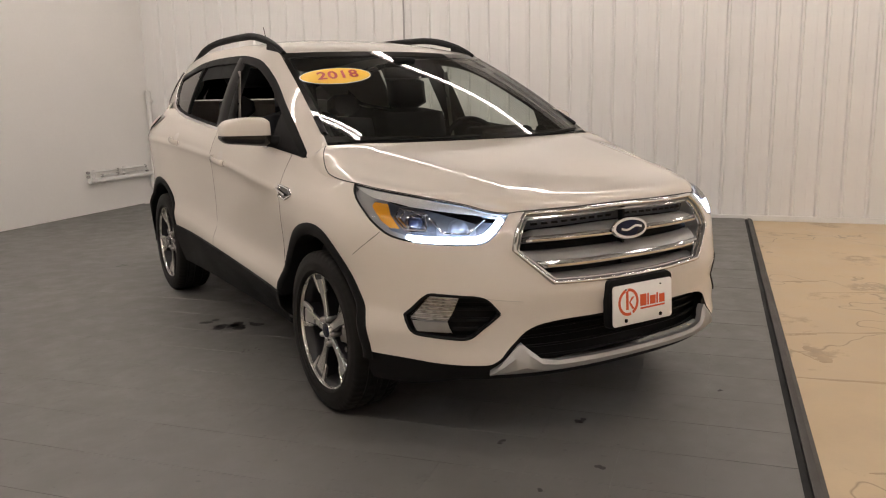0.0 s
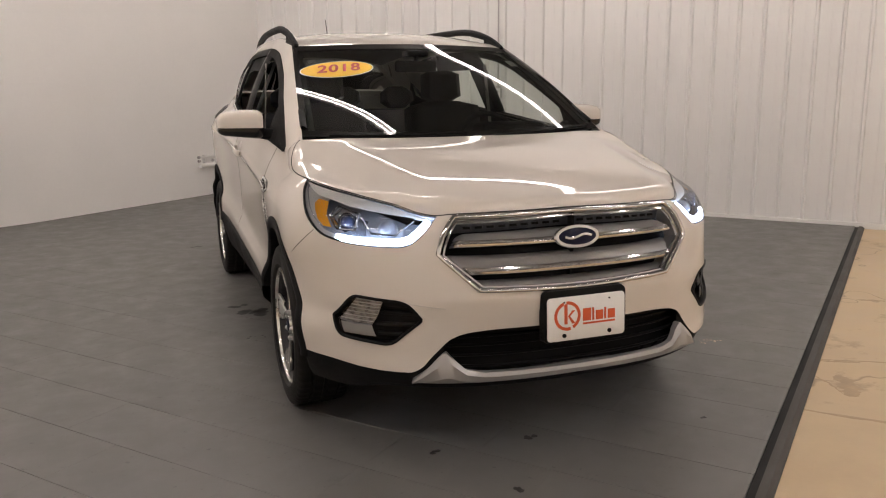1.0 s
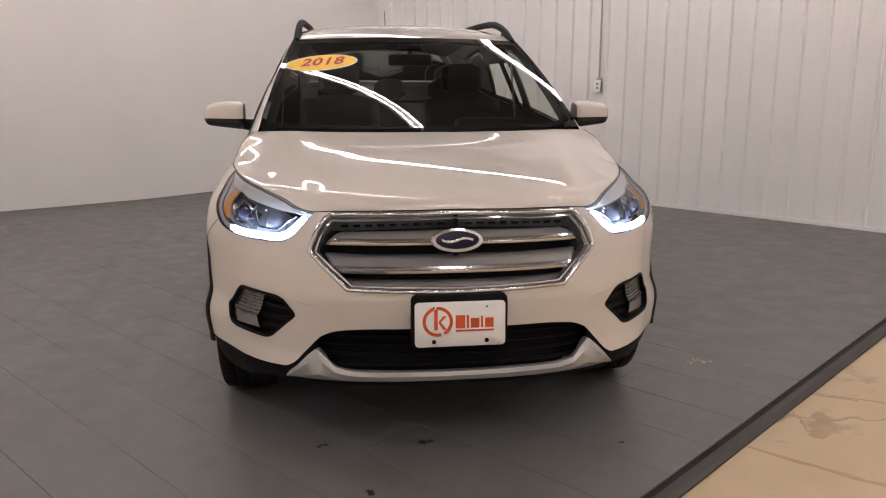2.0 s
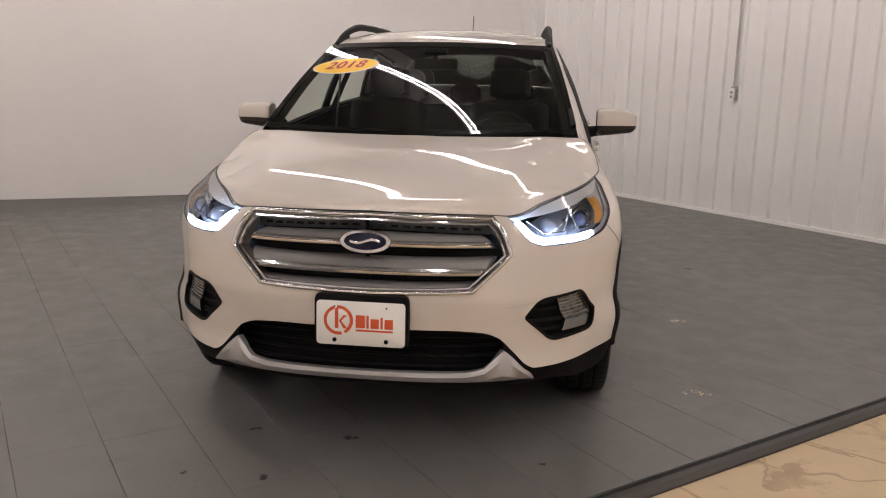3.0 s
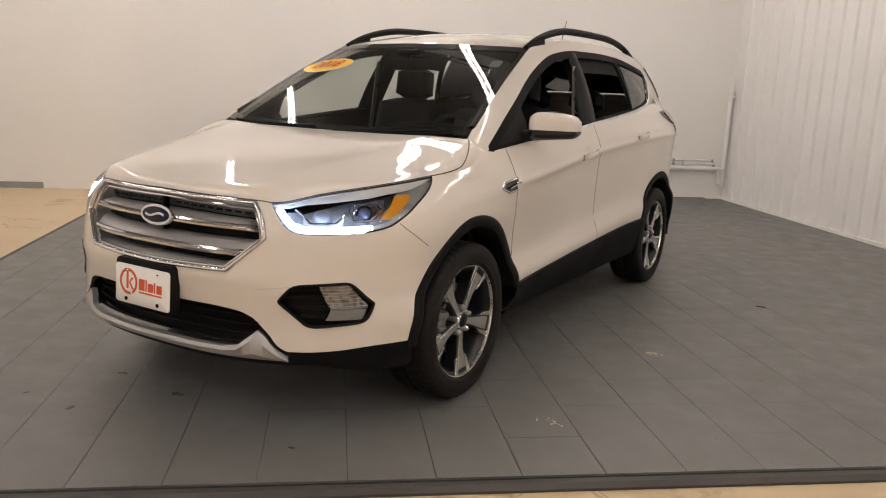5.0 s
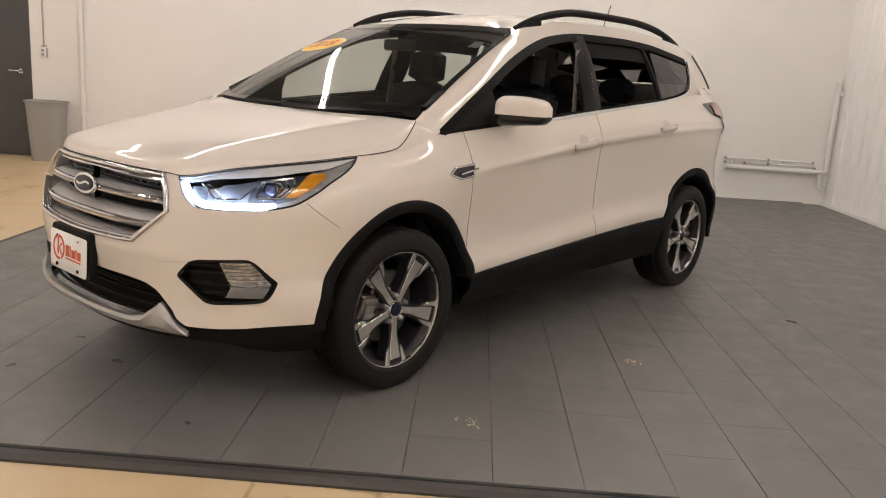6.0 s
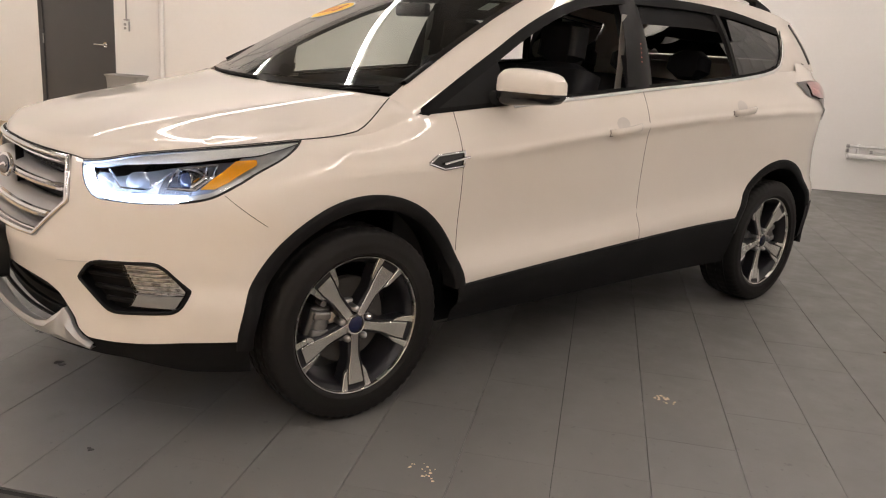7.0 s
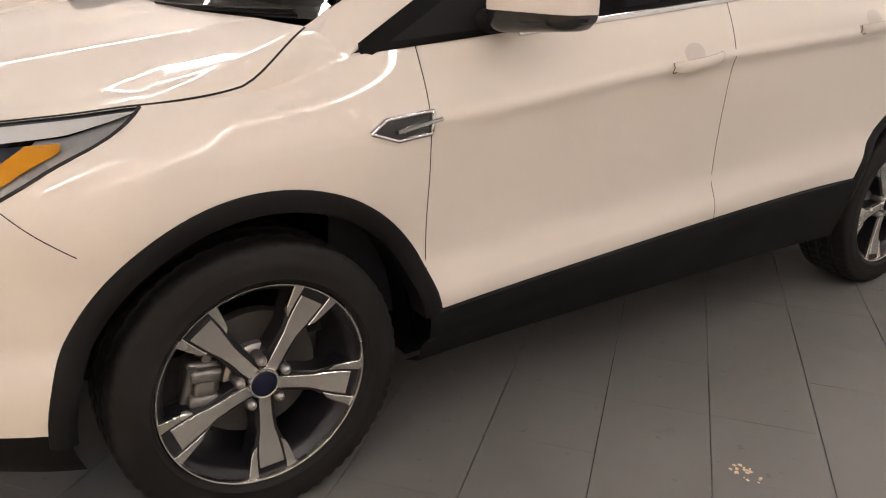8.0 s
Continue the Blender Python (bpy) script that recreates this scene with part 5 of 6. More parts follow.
for mirror in (False, True):
    fl = flipped if mirror else (lambda g: g)
    v0 = part("fender_vent", fl(vent_fill), GLOSS_BLACK, car, "black fender vent with chrome frame")
    part("vent_frame", fl(closed_bar(vent, 0.009, 0.005, 0.003)), CHROME, v0, "chrome vent frame", sharp=50)
    part("vent_bar", fl(ribbon([side_pt(y, z, 0.007) for y, z in ((0.315, 0.882), (0.36, 0.889), (0.41, 0.897), (0.436, 0.901))], [(1, 0, 0)] * 4, 0.009, 0.004)), CHROME, v0, "chrome vent bar")

# ---- roof rails, antenna, wipers, tail lamps ----
rail_pts = []
for t in np.linspace(0, 1, 40):
    y = lerp(1.02, 2.96, t)
    lift = 0.052 * (1 - abs(2 * t - 1) ** 3.6)
    x = lerp(0.590, 0.520, t ** 1.5)
    zr = top_z(y) + (roof_c(y) - top_z(y)) * (1 - min(1, x / top_x(y)) ** 2.3)
    rail_pts.append((x, y, zr + lift))
rail = tube(rail_pts, [0.013 + 0.007 * min(1, 6 * (0.5 - abs(t - 0.5))) for t in np.linspace(0, 1, 40)], 12)
rr = pair_part("roof_rail", rail, CLAD, "black roof rail")
for ob, s in zip(rr, (1, -1)):
    for y0, y1 in ((1.03, 1.20), (2.78, 2.94)):
        k0 = [p for p in rail_pts if y0 - 0.03 <= p[1] <= y1 + 0.03]
        rows = []
        for p in k0:
            zb = top_z(p[1]) + (roof_c(p[1]) - top_z(p[1])) * (1 - min(1, p[0] / top_x(p[1])) ** 2.3)
            rows.append([(p[0] - 0.021, p[1], zb - 0.01), (p[0] - 0.018, p[1], p[2]), (p[0] + 0.018, p[1], p[2]), (p[0] + 0.022, p[1], zb - 0.012)])
        g = grid(rows)
        part("rail_foot", flipped(g) if s < 0 else g, CLAD, ob)
mast = part("antenna", tube([(0, 2.83, 1.632), (0, 2.86, 1.70), (0, 2.91, 1.80), (0, 2.93, 1.84)], [0.004, 0.0032, 0.0028, 0.0025], 8), DARK, car, "thin black mast antenna")
part("antenna_base", lathe([(0, 0.0), (0.03, 0.012), (0.0, 0.022)], 16), DARK, mast, m=pose(0, 2.83, 1.63, 0, -90, 0))
for x0, x1, y0 in ((0.10, 0.66, 0.06), (-0.62, -0.02, 0.07)):
    P = [screen(lerp(x0, x1, t) / 0.73, 0.0 + 0.022 * t, 0.009) for t in np.linspace(0, 1, 12)]
    wp = part("wiper", tube(P, 0.0045, 6), DARK, car, "black wiper resting at the screen's foot")
    part("wiper_blade", tube([(p[0], p[1] + 0.004, p[2] - 0.008) for p in P], 0.004, 5), RUBBER, wp)


def tail_patch(a0, a1, lo, hi, off):
    rows = []
    for i in range(17):
        a = lerp(a0, a1, i / 16)
        rows.append([skin(("r", a), lerp(lo(a), hi(a), j / 5), off) for j in range(6)])
    return grid(rows)


tl_hi, tl_lo = poly([(50, 1.20), (76, 1.205), (85.6, 1.193)]), poly([(50, 1.0), (62, 1.0), (66, 1.05), (72, 1.108), (83, 1.133), (85.6, 1.19)])
for mirror in (False, True):
    fl = flipped if mirror else (lambda g: g)
    tl = part("tail_lamp", fl(tail_patch(52, 80, lambda a: max(tl_lo(a), 1.11) + 0.006, lambda a: tl_hi(a) - 0.006, 0.010)), RED_LENS, car, "red tail lamp with dark rim")
    part("tail_lamp_rim", fl(tail_patch(50, 85.6, lambda a: tl_lo(a) - 0.005, lambda a: tl_hi(a) + 0.005, 0.005)), GLOSS_BLACK, tl, "black lamp rim")
bump_r = grid([[skin(("r", a), z, 0.006 if z > 0.3 else -0.02) for z in (0.26, 0.34, 0.45, 0.515)] for a in np.linspace(0, 74, 34)])
part("rear_bumper", both(bump_r), CLAD, car, "black plastic rear bumper")

# ---- windscreen decals ----
def decal(cx, cy, cz, rx, rz, s, off):
    """An oval on the windscreen round the point whose half width and height are given."""
    u0, v0 = cx / 0.68, cz
    rows = []
    for k in (1.0, 0.6, 0.2, 0.0):
        rows.append([screen(u0 + k * rx * math.cos(a), v0 + k * rz * math.sin(a) + k * rx * math.cos(a) * s, off) for a in np.linspace(0, 2 * math.pi, 41)[:-1]])
    return grid(rows, close=True)


sticker = part("year_sticker", decal(-0.472, 0, 0.660, 0.262, 0.092, 0.085, 0.003), YELLOW, ws, "yellow oval sticker with red year digits", sharp=80)
part("sticker_rim", decal(-0.472, 0, 0.660, 0.271, 0.097, 0.085, 0.0022), PLATE_WHITE, sticker, sharp=80)


def digits_on_screen(text, size, u0, v0):
    cu = bpy.data.curves.new("digits", "FONT")
    cu.body, cu.align_x, cu.align_y, cu.size, cu.extrude = text, "CENTER", "CENTER", size, 0.0
    cu.space_character, cu.shear, cu.offset = 1.12, 0.18, 0.0018
    tmp = bpy.data.objects.new("digits", cu)
    scene.collection.objects.link(tmp)
    me = bpy.data.meshes.new_from_object(tmp.evaluated_get(bpy.context.evaluated_depsgraph_get()))
    V = [screen(u0 + v.co.x * 1.40 / 0.68, v0 + v.co.y / 0.56 + 0.085 * v.co.x * 1.40 / 0.68, 0.0065) for v in me.vertices]
    F = [tuple(p.vertices) for p in me.polygons]
    bpy.data.objects.remove(tmp)
    bpy.data.meshes.remove(me)
    bpy.data.curves.remove(cu)
    return V, F


part("year_digits", digits_on_screen("2018", 0.070, -0.472 / 0.68 + 0.005, 0.660), RED_INK, sticker, "dark red digits", smooth=False)
part("service_sticker", grid([[screen(u, v, -0.004) for u in (0.80, 0.84, 0.88)] for v in (0.72, 0.76, 0.80)]), PLATE_WHITE, ws, "small white sticker", sharp=80)

# ---- cabin ----
part("cabin_floor", box(-0.73, 0.73, 0.15, 3.2, 0.36, 0.42), CLOTH, car, smooth=False)
part("headliner", both(grid([[(p[0] * 0.97, p[1] + 0.02, p[2] - 0.028) for p in r] for r in roof_rows])), HEADLINER, car, "headliner, grey darkened for the dim cabin")
door_in = grid([[(belt_x(y) - 0.035 - 0.05 * t, y, lerp(win_lo(max(y, 0.3)) - 0.01, 0.40, t)) for t in np.linspace(0, 1, 6)] for y in np.linspace(0.22, 2.9, 30)])
pair_part("door_card", door_in, CLOTH, "black inner door panel")
dash_prof = [(0.10, 1.065), (0.22, 1.085), (0.38, 1.085), (0.50, 1.065), (0.56, 1.02), (0.56, 0.90), (0.50, 0.72), (0.45, 0.42)]
dash = grid([[(x, y + 0.05 * (abs(x) / 0.72) ** 2, z - 0.02 * (abs(x) / 0.72) ** 3) for y, z in dash_prof] for x in np.linspace(-0.72, 0.72, 25)])
dashboard = part("dashboard", dash, CLOTH, car, "black dashboard")
part("binnacle", moved(box(-0.17, 0.17, -0.09, 0.09, -0.03, 0.05, 0.028), pose(0.36, 0.44, 1.09)), CLOTH, dashboard)
ring_pts = [(0.36 + 0.185 * math.cos(a), 0.66 + 0.06 * math.sin(a), 1.00 + 0.175 * math.sin(a)) for a in np.linspace(0, 2 * math.pi, 37)]
sw = part("steering_wheel", tube(ring_pts, 0.015, 8, False), CLOTH, car, "black steering wheel")
part("wheel_boss", moved(box(-0.08, 0.08, -0.03, 0.03, -0.06, 0.05, 0.025), pose(0.36, 0.655, 1.0)), CLOTH, sw)
part("centre_console", box(-0.11, 0.11, 0.50, 1.45, 0.42, 0.66, 0.03), CLOTH, car)


def pad(w0, w1, prof_pts, depth, n=9):
    """A cushion: a line of (y, z) points from foot to head, widths w0..w1, with rounded sides."""
    rows = []
    m = len(prof_pts)
    for i, (y, z) in enumerate(prof_pts):
        t = i / (m - 1)
        w = lerp(w0, w1, t)
        end = 0.55 if i in (0, m - 1) else 1.0
        a, b = prof_pts[max(i - 1, 0)], prof_pts[min(i + 1, m - 1)]
        d = Vector((0, b[0] - a[0], b[1] - a[1])).normalized()
        nv = Vector((0, -d.z, d.y))
        row = []
        for k in range(24):
            an = 2 * math.pi * k / 24
            cx, cn = math.cos(an), math.sin(an)
            px = w / 2 * end * math.copysign(abs(cx) ** 0.45, cx)
            pn = depth / 2 * end * math.copysign(abs(cn) ** 0.6, cn)
            if cn > 0 and abs(px) > w * 0.34:
                pn += 0.018
            row.append(tuple(Vector((px, y, z)) + nv * pn))
        rows.append(row)
    V, F = grid(rows, close=True)
    F += [tuple(range(23, -1, -1)), tuple(range(len(V) - 24, len(V)))]
    return V, F


def front_seat(x):
    s = part("front_seat", pad(0.50, 0.46, [(1.26, 0.62), (1.30, 0.72), (1.34, 0.85), (1.37, 0.98), (1.40, 1.10), (1.425, 1.19), (1.435, 1.225)], 0.15), CLOTH, car, "black cloth front seat", m=pose(x, 0, 0))
    part("seat_cushion", pad(0.52, 0.50, [(0.80, 0.60), (0.84, 0.635), (1.0, 0.63), (1.15, 0.60), (1.27, 0.585)], 0.16), CLOTH, s)
    part("headrest", pad(0.25, 0.23, [(1.432, 1.232), (1.437, 1.26), (1.447, 1.33), (1.452, 1.395), (1.452, 1.42)], 0.10), CLOTH, s, "black headrest")
    for dx in (-0.06, 0.06):
        part("headrest_post", tube([(dx, 1.43, 1.20), (dx, 1.44, 1.26)], 0.006, 8), DARK, s)
    part("seat_base", box(-0.22, 0.22, 0.85, 1.30, 0.42, 0.56, 0.02), CLOTH, s)
    return s


front_seat(0.37)
front_seat(-0.37)
bench = part("rear_bench", pad(1.26, 1.20, [(2.22, 0.62), (2.28, 0.74), (2.34, 0.90), (2.39, 1.05), (2.42, 1.14), (2.425, 1.17)], 0.16), CLOTH, car, "black cloth rear bench")
part("bench_cushion", pad(1.28, 1.26, [(1.80, 0.60), (1.86, 0.64), (2.05, 0.63), (2.24, 0.60)], 0.17), CLOTH, bench)
for x in (-0.40, 0.0, 0.40):
    part("headrest", pad(0.25, 0.22, [(2.425, 1.185), (2.44, 1.22), (2.45, 1.29), (2.455, 1.33)], 0.10), CLOTH, bench, "black headrest", m=pose(x, 0, 0))
pair_part("b_pillar_trim", grid([[(belt_x(1.5) - 0.035 - 0.19 * t, y + 0.04 * t, 1.10 + 0.44 * t) for t in np.linspace(0, 1, 6)] for y in (1.44, 1.46, 1.55, 1.58)]), CLOTH, "black pillar trim")
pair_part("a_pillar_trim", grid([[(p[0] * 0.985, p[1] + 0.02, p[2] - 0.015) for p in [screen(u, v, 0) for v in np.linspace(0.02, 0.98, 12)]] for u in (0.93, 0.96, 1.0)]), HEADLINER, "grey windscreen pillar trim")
belt = pair_part("seat_belt", ribbon([(0.685, 1.47, 1.46), (0.70, 1.46, 1.25), (0.715, 1.44, 1.05), (0.72, 1.40, 0.80)], [(1, 0, 0)] * 4, 0.040, 0.002), BELT, "grey seat belt webbing")
pm2 = part("interior_mirror", box(-0.115, 0.115, 0.80, 0.835, 1.395, 1.455, 0.014), DARK, car, "black interior mirror")
part("mirror_stalk", tube([(0, 0.79, 1.50), (0, 0.815, 1.45)], 0.012, 8), DARK, pm2)
part("sensor_box", box(-0.06, 0.06, 0.78, 0.88, 1.475, 1.505, 0.01), DARK, pm2)
part("luggage_floor", box(-0.62, 0.62, 2.5, 3.3, 0.62, 0.68), CLOTH, car, smooth=False)

# ---- things of the room ----
def on_plain(u, out, z):
    """A place on the plain wall, out metres in front of it."""
    return ROOM @ pose(u, V_PLAIN - out, z)


door = thing("door_1", "charcoal grey steel door, closed, with lever handle", "door", ROOM @ pose(DOOR_U0, V_PLAIN, FLOOR_Z), kind="structure")
DW = DOOR_U1 - DOOR_U0
part("door_frame", merge(box(-0.0, 0.05, -0.012, 0.14, 0, DOOR_H - FLOOR_Z), box(DW - 0.05, DW, -0.012, 0.14, 0, DOOR_H - FLOOR_Z), box(0.05, DW - 0.05, -0.012, 0.14, DOOR_H - FLOOR_Z - 0.05, DOOR_H - FLOOR_Z)), DOOR_PAINT, door, "charcoal steel frame", smooth=False)
part("door_leaf", box(0.054, DW - 0.054, 0.010, 0.055, 0.012, DOOR_H - FLOOR_Z - 0.054, 0.003), DOOR_PAINT, door, smooth=False)
part("door_lever", merge(tube([(DW - 0.13, 0.012, 1.02), (DW - 0.13, -0.045, 1.02)], 0.011, 10), tube([(DW - 0.13, -0.045, 1.02), (DW - 0.19, -0.050, 1.022), (DW - 0.25, -0.047, 1.020)], [0.011, 0.010, 0.008], 10)), CHROME, door, "bright steel lever")
part("lever_rose", moved(lathe([(0, 0.0), (0.008, 0.03), (0.010, 0.032), (0.0, 0.034)], 20), Matrix.Translation((DW - 0.13, 0.012, 1.02)) @ pose(0, 0, 0, 0, 0, -90)), CHROME, door)
for z in (0.25, 1.05, 1.85):
    part("hinge", tube([(0.052, -0.008, z - 0.055), (0.052, -0.008, z + 0.055)], 0.008, 8), STEEL, door)


def bin_can():
    b = thing("waste_bin", "grey plastic waste bin standing by the door", "bin", ROOM @ pose(-3.91, V_PLAIN - 0.26, FLOOR_Z))
    rows = []
    for z, s in ((0.0, 0.80), (0.03, 0.82), (0.60, 0.97), (0.66, 1.0), (0.68, 1.03), (0.70, 1.03), (0.70, 0.98), (0.62, 0.94), (0.05, 0.78)):
        ring = []
        for k in range(40):
            a = 2 * math.pi * k / 40
            ring.append((0.21 * s * math.copysign(abs(math.cos(a)) ** 0.45, math.cos(a)), 0.15 * s * math.copysign(abs(math.sin(a)) ** 0.45, math.sin(a)), z))
        rows.append(ring)
    V, F = grid(rows, close=True)
    F += [tuple(range(39, -1, -1)), tuple(range(len(V) - 40, len(V)))]
    part("bin_body", (V, F), CAN_MAT, b, "grey plastic body", sharp=40)
    part("bin_rim", tube([(0.222 * math.copysign(abs(math.cos(a)) ** 0.45, math.cos(a)), 0.16 * math.copysign(abs(math.sin(a)) ** 0.45, math.sin(a)), 0.695) for a in np.linspace(0, 2 * math.pi, 49)], 0.009, 6, False), CAN_MAT, b)


bin_can()


def conduit_box(m, up, label):
    """A switch box with a conduit that climbs to the ceiling; local y points out of the wall to -y."""
    o = thing("switch_box", label, "switch", m)
    part("box_body", box(-0.036, 0.036, -0.05, 0.0, -0.058, 0.058, 0.006), CONDUIT, o, smooth=False)
    part("cover_plate", box(-0.040, 0.040, -0.054, -0.049, -0.062, 0.062, 0.002), FIXTURE, o, smooth=False)
    for dz in (-0.022, 0.022):
        part("outlet", box(-0.016, 0.016, -0.058, -0.053, dz - 0.014, dz + 0.014, 0.004), CAN_MAT, o, smooth=False)
    part("conduit", tube([(0, -0.022, 0.055), (0, -0.022, up)], 0.010, 10), CONDUIT, o, "grey conduit")
    for z in (0.075, up * 0.45, up * 0.8):
        part("clamp", box(-0.03, 0.03, -0.036, -0.0, z - 0.008, z + 0.008, 0.003), CONDUIT, o, smooth=False)


conduit_box(on_plain(-4.03, 0.0, 1.23), CEIL - 1.24, "grey switch box with conduit on the plain wall")
conduit_box(RIB @ pose(0.006, 2.295, 1.263, 0, 0, -90), CEIL - 1.26, "grey outlet box with conduit on the ribbed wall")

post = thing("wall_pipe", "white painted vertical pipe on the plain wall", "pipe", on_plain(-3.58, 0.0, 0.0))
part("pipe_run", tube([(0, -0.04, FLOOR_Z), (0, -0.04, CEIL)], 0.032, 14), PIPE_PAINT, post)
for z in (0.6, 1.9, 3.0):
    part("pipe_clip", box(-0.05, 0.05, -0.06, 0.0, z - 0.012, z + 0.012, 0.004), PIPE_PAINT, post, smooth=False)

runs = thing("heating_pipes", "white painted pipes low on the plain wall", "pipe", on_plain(0.0, 0.0, 0.0))
low = part("lower_pipe", tube([(4.19, -0.055, 0.402), (5.355, -0.055, 0.402)], 0.029, 14), PIPE_PAINT, runs, "thick white pipe")
part("pipe_drop", tube([(5.345, -0.055, 0.402), (5.348, -0.055, 0.30), (5.36, -0.055, 0.22), (5.405, -0.055, 0.19)], 0.029, 14), PIPE_PAINT, low)
part("pipe_riser", tube([(5.405, -0.055, 0.40), (5.405, -0.055, 1.44)], 0.027, 14), PIPE_PAINT, low, "white riser in the corner")
for z in (0.205, 1.36, 1.44):
    part("coupling", tube([(5.405, -0.055, z - 0.03), (5.405, -0.055, z + 0.03)], 0.035, 14), PIPE_PAINT, low)
part("coupling", tube([(5.405, -0.055, 1.34), (5.47, -0.055, 1.34)], 0.032, 12), PIPE_PAINT, low)
part("upper_pipe", tube([(4.18, -0.045, 0.508), (5.225, -0.045, 0.508), (5.262, -0.045, 0.49), (5.275, -0.045, 0.43)], 0.013, 10), PIPE_PAINT, runs, "thin white pipe")
part("middle_pipe", tube([(4.40, -0.045, 0.458), (5.262, -0.045, 0.458)], 0.009, 8), PIPE_PAINT, runs)
for u_, z in ((4.185, 0.508), (4.185, 0.460), (4.70, 0.508), (4.70, 0.460), (4.42, 0.458), (5.24, 0.506), (5.27, 0.440)):
    part("fitting", tube([(u_ - 0.012, -0.046, z), (u_ + 0.012, -0.046, z)], 0.019, 10), STEEL, runs, "dark fitting")
for u_ in (4.30, 4.85):
    part("bracket", box(u_ - 0.012, u_ + 0.012, -0.05, 0.0, 0.37, 0.53, 0.003), PIPE_PAINT, runs, smooth=False)

joints = bpy.data.objects["wall_north"]
for u0_, u1_, z in ((1.80, 2.50, 1.420), (1.90, 2.35, 0.806), (-1.2, 0.1, 1.42), (-0.2, 0.5, 0.62), (-2.0, -1.1, 0.30)):
    part("wall_joint", box(u0_, u1_, V_PLAIN - 0.0025, V_PLAIN + 0.004, z - 0.004, z + 0.004, 0.001), WALL_PAINT, joints, smooth=False)
part("wall_skirting", box(-4.15, -3.0, V_PLAIN - 0.012, V_PLAIN + 0.004, FLOOR_Z, 0.05, 0.002), CAN_MAT, joints, "grey skirting strip", smooth=False)


# ---- chips and smudges on the deck ----
def blots(cx, cy, spread, count, size, seed, z):
    rg = random.Random(seed)
    gs = []
    for _ in range(count):
        a, d = rg.uniform(0, 6.283), spread * rg.random() ** 0.7
        x, y, s = cx + d * math.cos(a), cy + 0.55 * d * math.sin(a), size * rg.uniform(0.35, 1.0)
        n = 9
        ring = [(x + s * rg.uniform(0.5, 1.1) * math.cos(6.283 * i / n), y + s * rg.uniform(0.5, 1.1) * math.sin(6.283 * i / n)) for i in range(n)]
        V = [(px, py, z) for px, py in ring] + [(x + (px - x) * 0.85, y + (py - y) * 0.85, z + 0.0008) for px, py in ring]
        F = [(i, (i + 1) % n, n + (i + 1) % n, n + i) for i in range(n)] + [tuple(range(n, 2 * n))]
        gs.append((V, F))
    return merge(*gs)


CHIP = surface("bare_wood_chip", (0.72, 0.58, 0.40), 0.8, vary=0.25, grain=120)
OIL = surface("dark_smudge", (0.018, 0.016, 0.015), 0.5)
LEAF = surface("dry_leaf", (0.10, 0.055, 0.03), 0.8)
for nm, lb, x, y, sp, ct, sz, sd, mt in (("paint_chips", "bare patches chipped out of the grey deck paint", 1.395, 1.09, 0.055, 20, 0.009, 3, CHIP), ("paint_chips", "bare patches chipped out of the grey deck paint", 1.305, -0.03, 0.065, 18, 0.0065, 8, CHIP)):
    ob = new(nm, mesh_of(nm, *blots(x, y, sp, ct, sz, sd, 0.0004), mt, False))
    tagged(ob, lb, "paint chips", kind="stuff")
for x, y, sp, ct, sz, sd in ((-0.80, 1.47, 0.15, 14, 0.050, 11), (-0.90, 1.64, 0.06, 7, 0.042, 12), (-0.318, -1.072, 0.02, 4, 0.018, 13), (-0.48, -0.71, 0.03, 5, 0.018, 14), (-0.10, -0.73, 0.03, 4, 0.020, 15), (0.63, -0.825, 0.01, 3, 0.014, 16),
                             (-0.88, 0.958, 0.06, 5, 0.012, 17), (-1.02, 3.787, 0.06, 4, 0.025, 18), (-0.59, -1.08, 0.02, 3, 0.015, 19), (-0.49, 2.0, 0.05, 4, 0.02, 20)):
    ob = new("oil_spot", mesh_of("oil_spot", *blots(x, y, sp, ct, sz, sd, 0.0004), OIL, False))
    tagged(ob, "dark greasy spots on the grey deck", "stain", kind="stuff")
def smear(p, q, width, bow, seed):
    """A worn brown mark on the concrete from p to q, bowed and of uneven width."""
    rg = random.Random(seed)
    p, q = Vector(p), Vector(q)
    side = Vector((-(q - p).y, (q - p).x)).normalized()
    rows = []
    for t in np.linspace(0, 1, 22):
        m = p.lerp(q, t) + side * (bow * math.sin(math.pi * t) + rg.uniform(-0.005, 0.005))
        w = width * math.sin(math.pi * (0.04 + 0.92 * t)) ** 0.5 * rg.uniform(0.5, 1.0)
        rows.append([(*(m + side * w * s), FLOOR_Z + 0.0006 * (1 - abs(s))) for s in (-1, 0, 1)])
    return grid(rows)


STAIN = surface("brown_floor_mark", (0.40, 0.285, 0.165), 0.45, vary=0.2, scale=12)
for k, (p, q, w, bow) in enumerate((((1.58, -0.36), (2.9, -1.35), 0.012, 0.03), ((1.08, -0.84), (1.95, -1.62), 0.020, -0.05), ((1.40, -0.84), (1.56, -0.62), 0.060, -0.02), ((1.45, -0.50), (1.40, -0.80), 0.008, 0.02), ((1.62, -0.42), (1.80, -0.53), 0.016, 0.0),
                                    ((2.75, 0.35), (2.95, 0.20), 0.022, 0.01), ((2.6, 0.05), (3.9, -0.9), 0.009, 0.02), ((0.45, -1.60), (0.75, -1.95), 0.016, 0.03))):
    ob = new("floor_mark", mesh_of("floor_mark", *smear(p, q, w, bow, 30 + k), STAIN, False))
    tagged(ob, "brown worn mark on the tan concrete floor", "stain", kind="stuff")
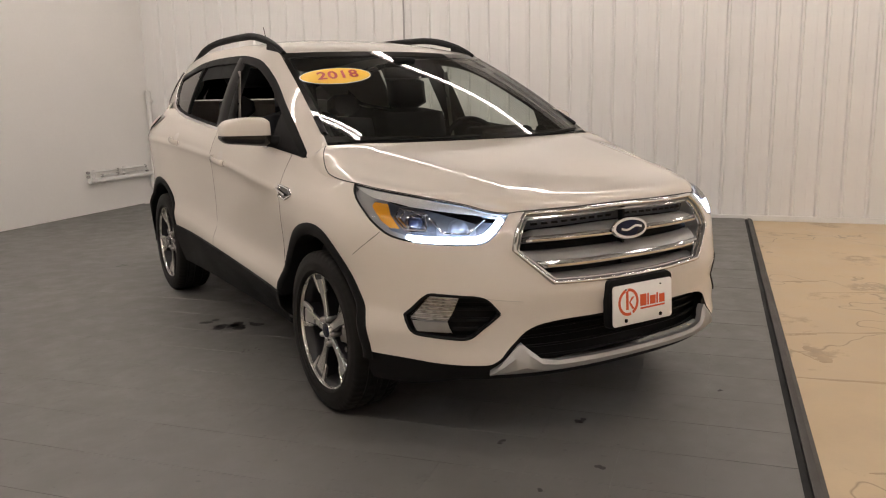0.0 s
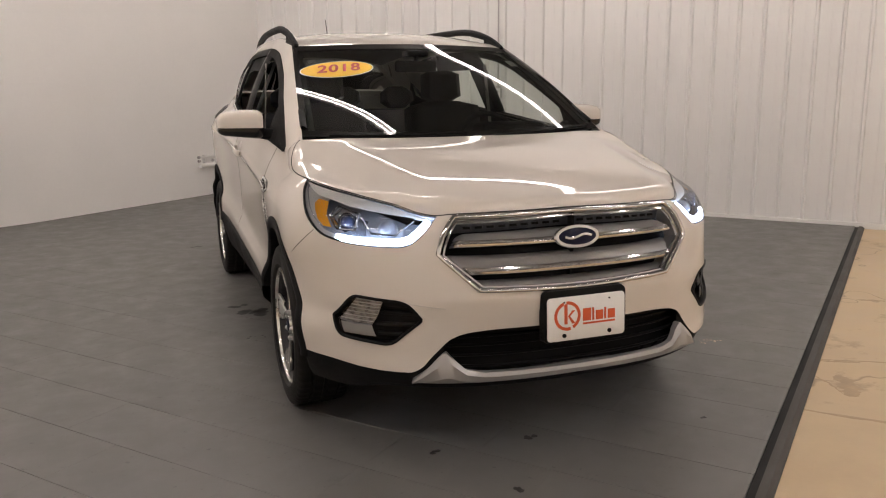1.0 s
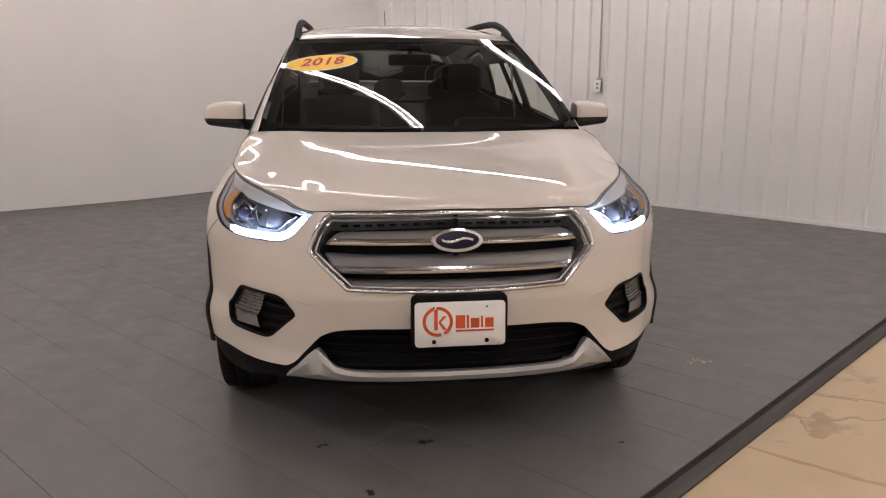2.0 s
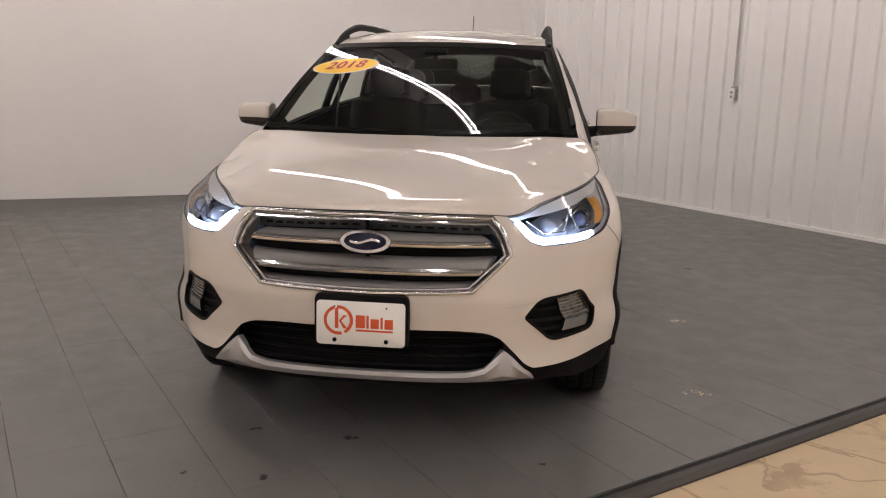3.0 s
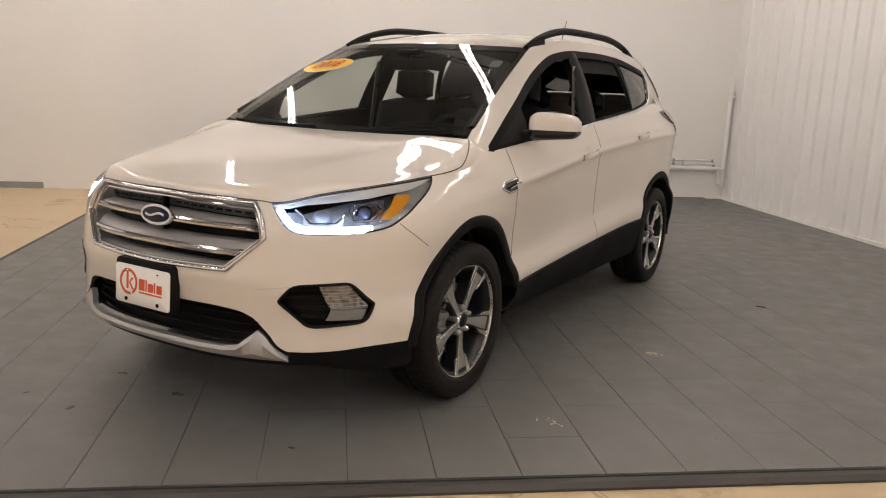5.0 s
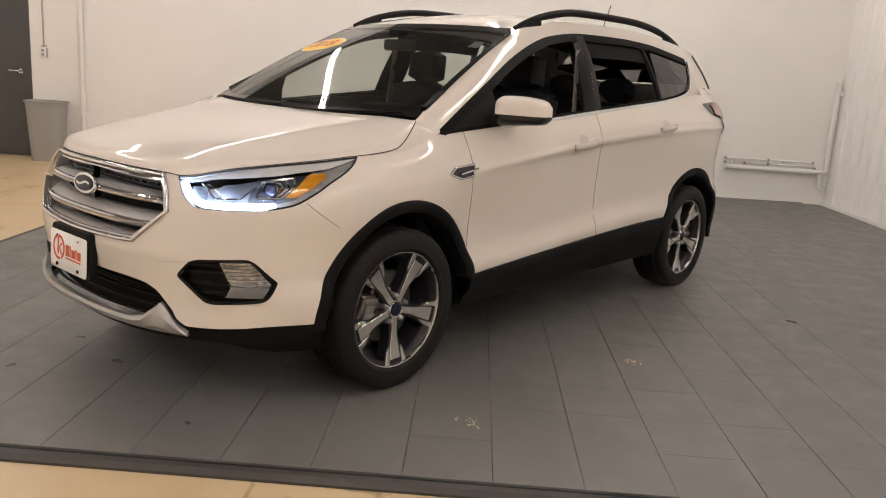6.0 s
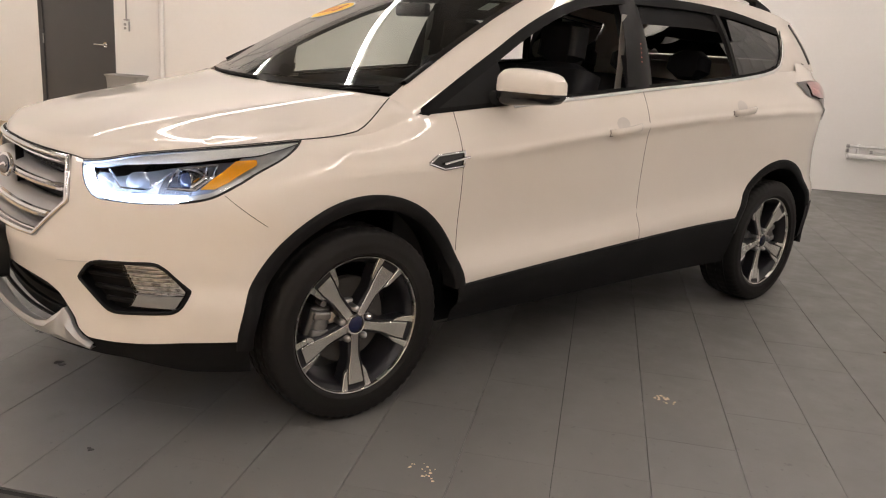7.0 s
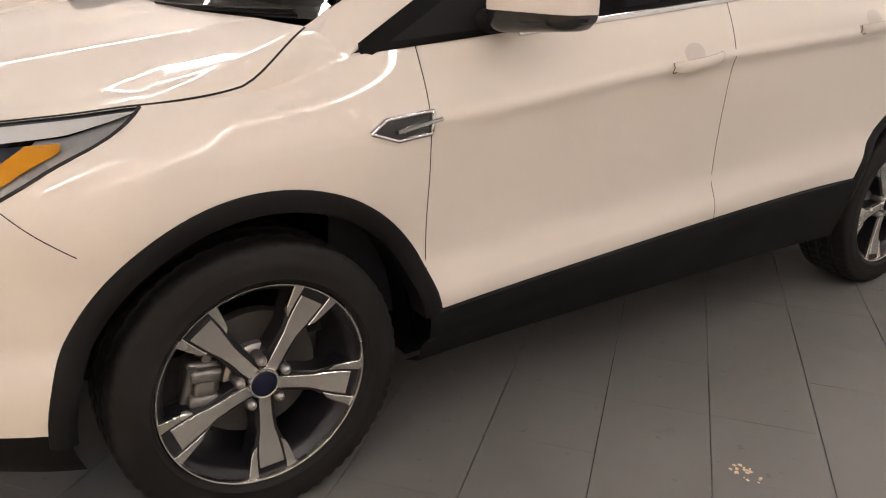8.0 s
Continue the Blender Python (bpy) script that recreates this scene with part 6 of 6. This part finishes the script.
leaf = new("dry_leaf", mesh_of("dry_leaf", *grid([[(1.69 + 0.03 * t, 2.46 + 0.012 * s * math.sin(math.pi * (t + 1) / 2), 0.002 + 0.006 * s * s) for s in (-1, 0, 1)] for t in np.linspace(-1, 1, 7)]), LEAF))
tagged(leaf, "small dry brown leaf lying on the deck", "leaf")

# ---- lights of the hall ----
def tube_light(m, length):
    ob = thing("ceiling_light", "white strip fixture with bare fluorescent tubes under the ceiling, in mirrored and added rows", "ceiling light", m, group="ceiling lights")
    part("housing", box(-length / 2, length / 2, -0.055, 0.055, 0.0, 0.06, 0.006), FIXTURE, ob, smooth=False)
    for s in (-0.030, 0.030):
        part("tube", tube([(-length / 2 + 0.004, s, -0.025), (length / 2 - 0.004, s, -0.025)], 0.0125, 10), TUBE, ob, "glowing white tube")
    return ob


first = None
# the row at -3.9 is added for fill; no reflection shows it
for ux, start, stop in ((-3.9, 3, 13), (-1.45, 3, 13), (1.05, 3, 13), (3.5, 3, 13)):
    for i in range(start, stop):
        if -2 < ux < 2 and i in (7, 8):  # fixtures left out over the car's nose to dim the hood
            continue
        m = ROOM @ pose(ux, -9.725 + i * 1.235, CEIL - 0.07, 0, 0, 90)
        first = tube_light(m, 1.232) if first is None else copy_thing(first, m) and first


# ---- grey tile deck with rubber edging; tiles last ----
deck = thing("deck", "grey square floor tiles with dark rubber edging, scuffed and stained", "flooring", DECK, kind="structure")
E_U, E_V, U_END, V_END = -2.235, -1.372, 5.9, 6.3
TILE, U_LINE, V_LINE = 0.303, -1.949, -1.293


def edging(p0, p1, out):
    o = Vector(out)
    rows = []
    for p in (Vector(p0), Vector(p1)):
        rows.append([tuple(p - o * 0.049 + Vector((0, 0, z))) for z in (-0.02, 0.002)] + [tuple(p - o * 0.02 + Vector((0, 0, 0.002))), tuple(p + Vector((0, 0, -0.012))), tuple(p + Vector((0, 0, -0.022)))])
    return grid(rows)


part("edge_strip", edging((E_U, E_V, 0), (U_END, E_V, 0), (0, -1, 0)), EDGE, deck, "dark rubber edge ramp", smooth=False)
part("edge_strip", edging((E_U, V_END, 0), (E_U, E_V, 0), (-1, 0, 0)), EDGE, deck, "dark rubber edge ramp", smooth=False)


def upturn():
    """The deck's end, bent up against the plain wall; it lies lower towards the ribbed wall."""
    rows = []
    for u in np.linspace(-2.03, 5.2, 40):
        h = 0.125 * (1 - min(1.0, max(0.0, (u + 2.03) / 4.0))) ** 1.2 + 0.012
        v = V_PLAIN - 0.006
        rows.append([(u, v - 0.30 * (1 - t) ** 1.0 - 0.004, 0.003 + (h - 0.003) * t ** 2.6) for t in np.linspace(0, 1, 9)] + [(u, v, h + 0.003), (u, v, FLOOR_Z)])
    V, F = grid(rows)
    F.append(tuple(range(11)))
    to_deck = DECK.inverted() @ ROOM
    return [tuple(to_deck @ Vector(p)) for p in V], F


part("deck_upturn", upturn(), DECK_MAT, deck, "grey deck sheet bent up against the wall", sharp=60)
part("tile_bed", box(E_U + 0.05, U_END - 0.05, E_V + 0.05, V_END - 0.05, -0.021, -0.008), SEAM, deck, smooth=False)
rng = random.Random(4)


def tile_geo(w, h, g, b, n=0.00012):
    """One square tile from its corner: a joint of g on two sides, a closer one n on the others, and a small bevel b."""
    V = []
    for z, i in ((-0.02, 0), (-b, 0), (0, b)):
        j = n + i * 0.12
        V += [(g + i, j, z), (w - g - i, j, z), (w - g - i, h - j, z), (g + i, h - j, z)]
    return V, [(0, 1, 5, 4), (1, 2, 6, 5), (2, 3, 7, 6), (3, 0, 4, 7), (4, 5, 9, 8), (5, 6, 10, 9), (6, 7, 11, 10), (7, 4, 8, 11), (8, 9, 10, 11)]


kinds = {}
far = []
cols = [(E_U + 0.047, U_LINE - E_U - 0.047)] + [(U_LINE + TILE * i, TILE) for i in range(26) if U_LINE + TILE * (i + 1) < U_END]
rows_v = [(V_LINE + TILE * j, TILE) for j in range(26) if V_LINE + TILE * (j + 1) < V_END]
for u, w in cols:
    for v, h in rows_v:
        near = u < 2.85 and v < 3.6
        gap = rng.choice((0.0006, 0.0010, 0.0015)) if near else 0.0008
        if near:
            key = (round(w, 3), gap)
            if key not in kinds:
                kinds[key] = mesh_of("floor_tile", *tile_geo(w, h, gap, 0.0008), DECK_MAT, False)
            p = new("floor_tile", kinds[key])
            p.parent = deck
            p.location = (u, v, rng.uniform(-0.0003, 0.0003))
        else:
            V, F = tile_geo(w, h, gap, 0.0008)
            far.append(([(x + u, y + v, z) for x, y, z in V], F))
rest = part("far_floor_tiles", merge(*far), DECK_MAT, deck, smooth=False)
tagged(rest, kind="stuff")
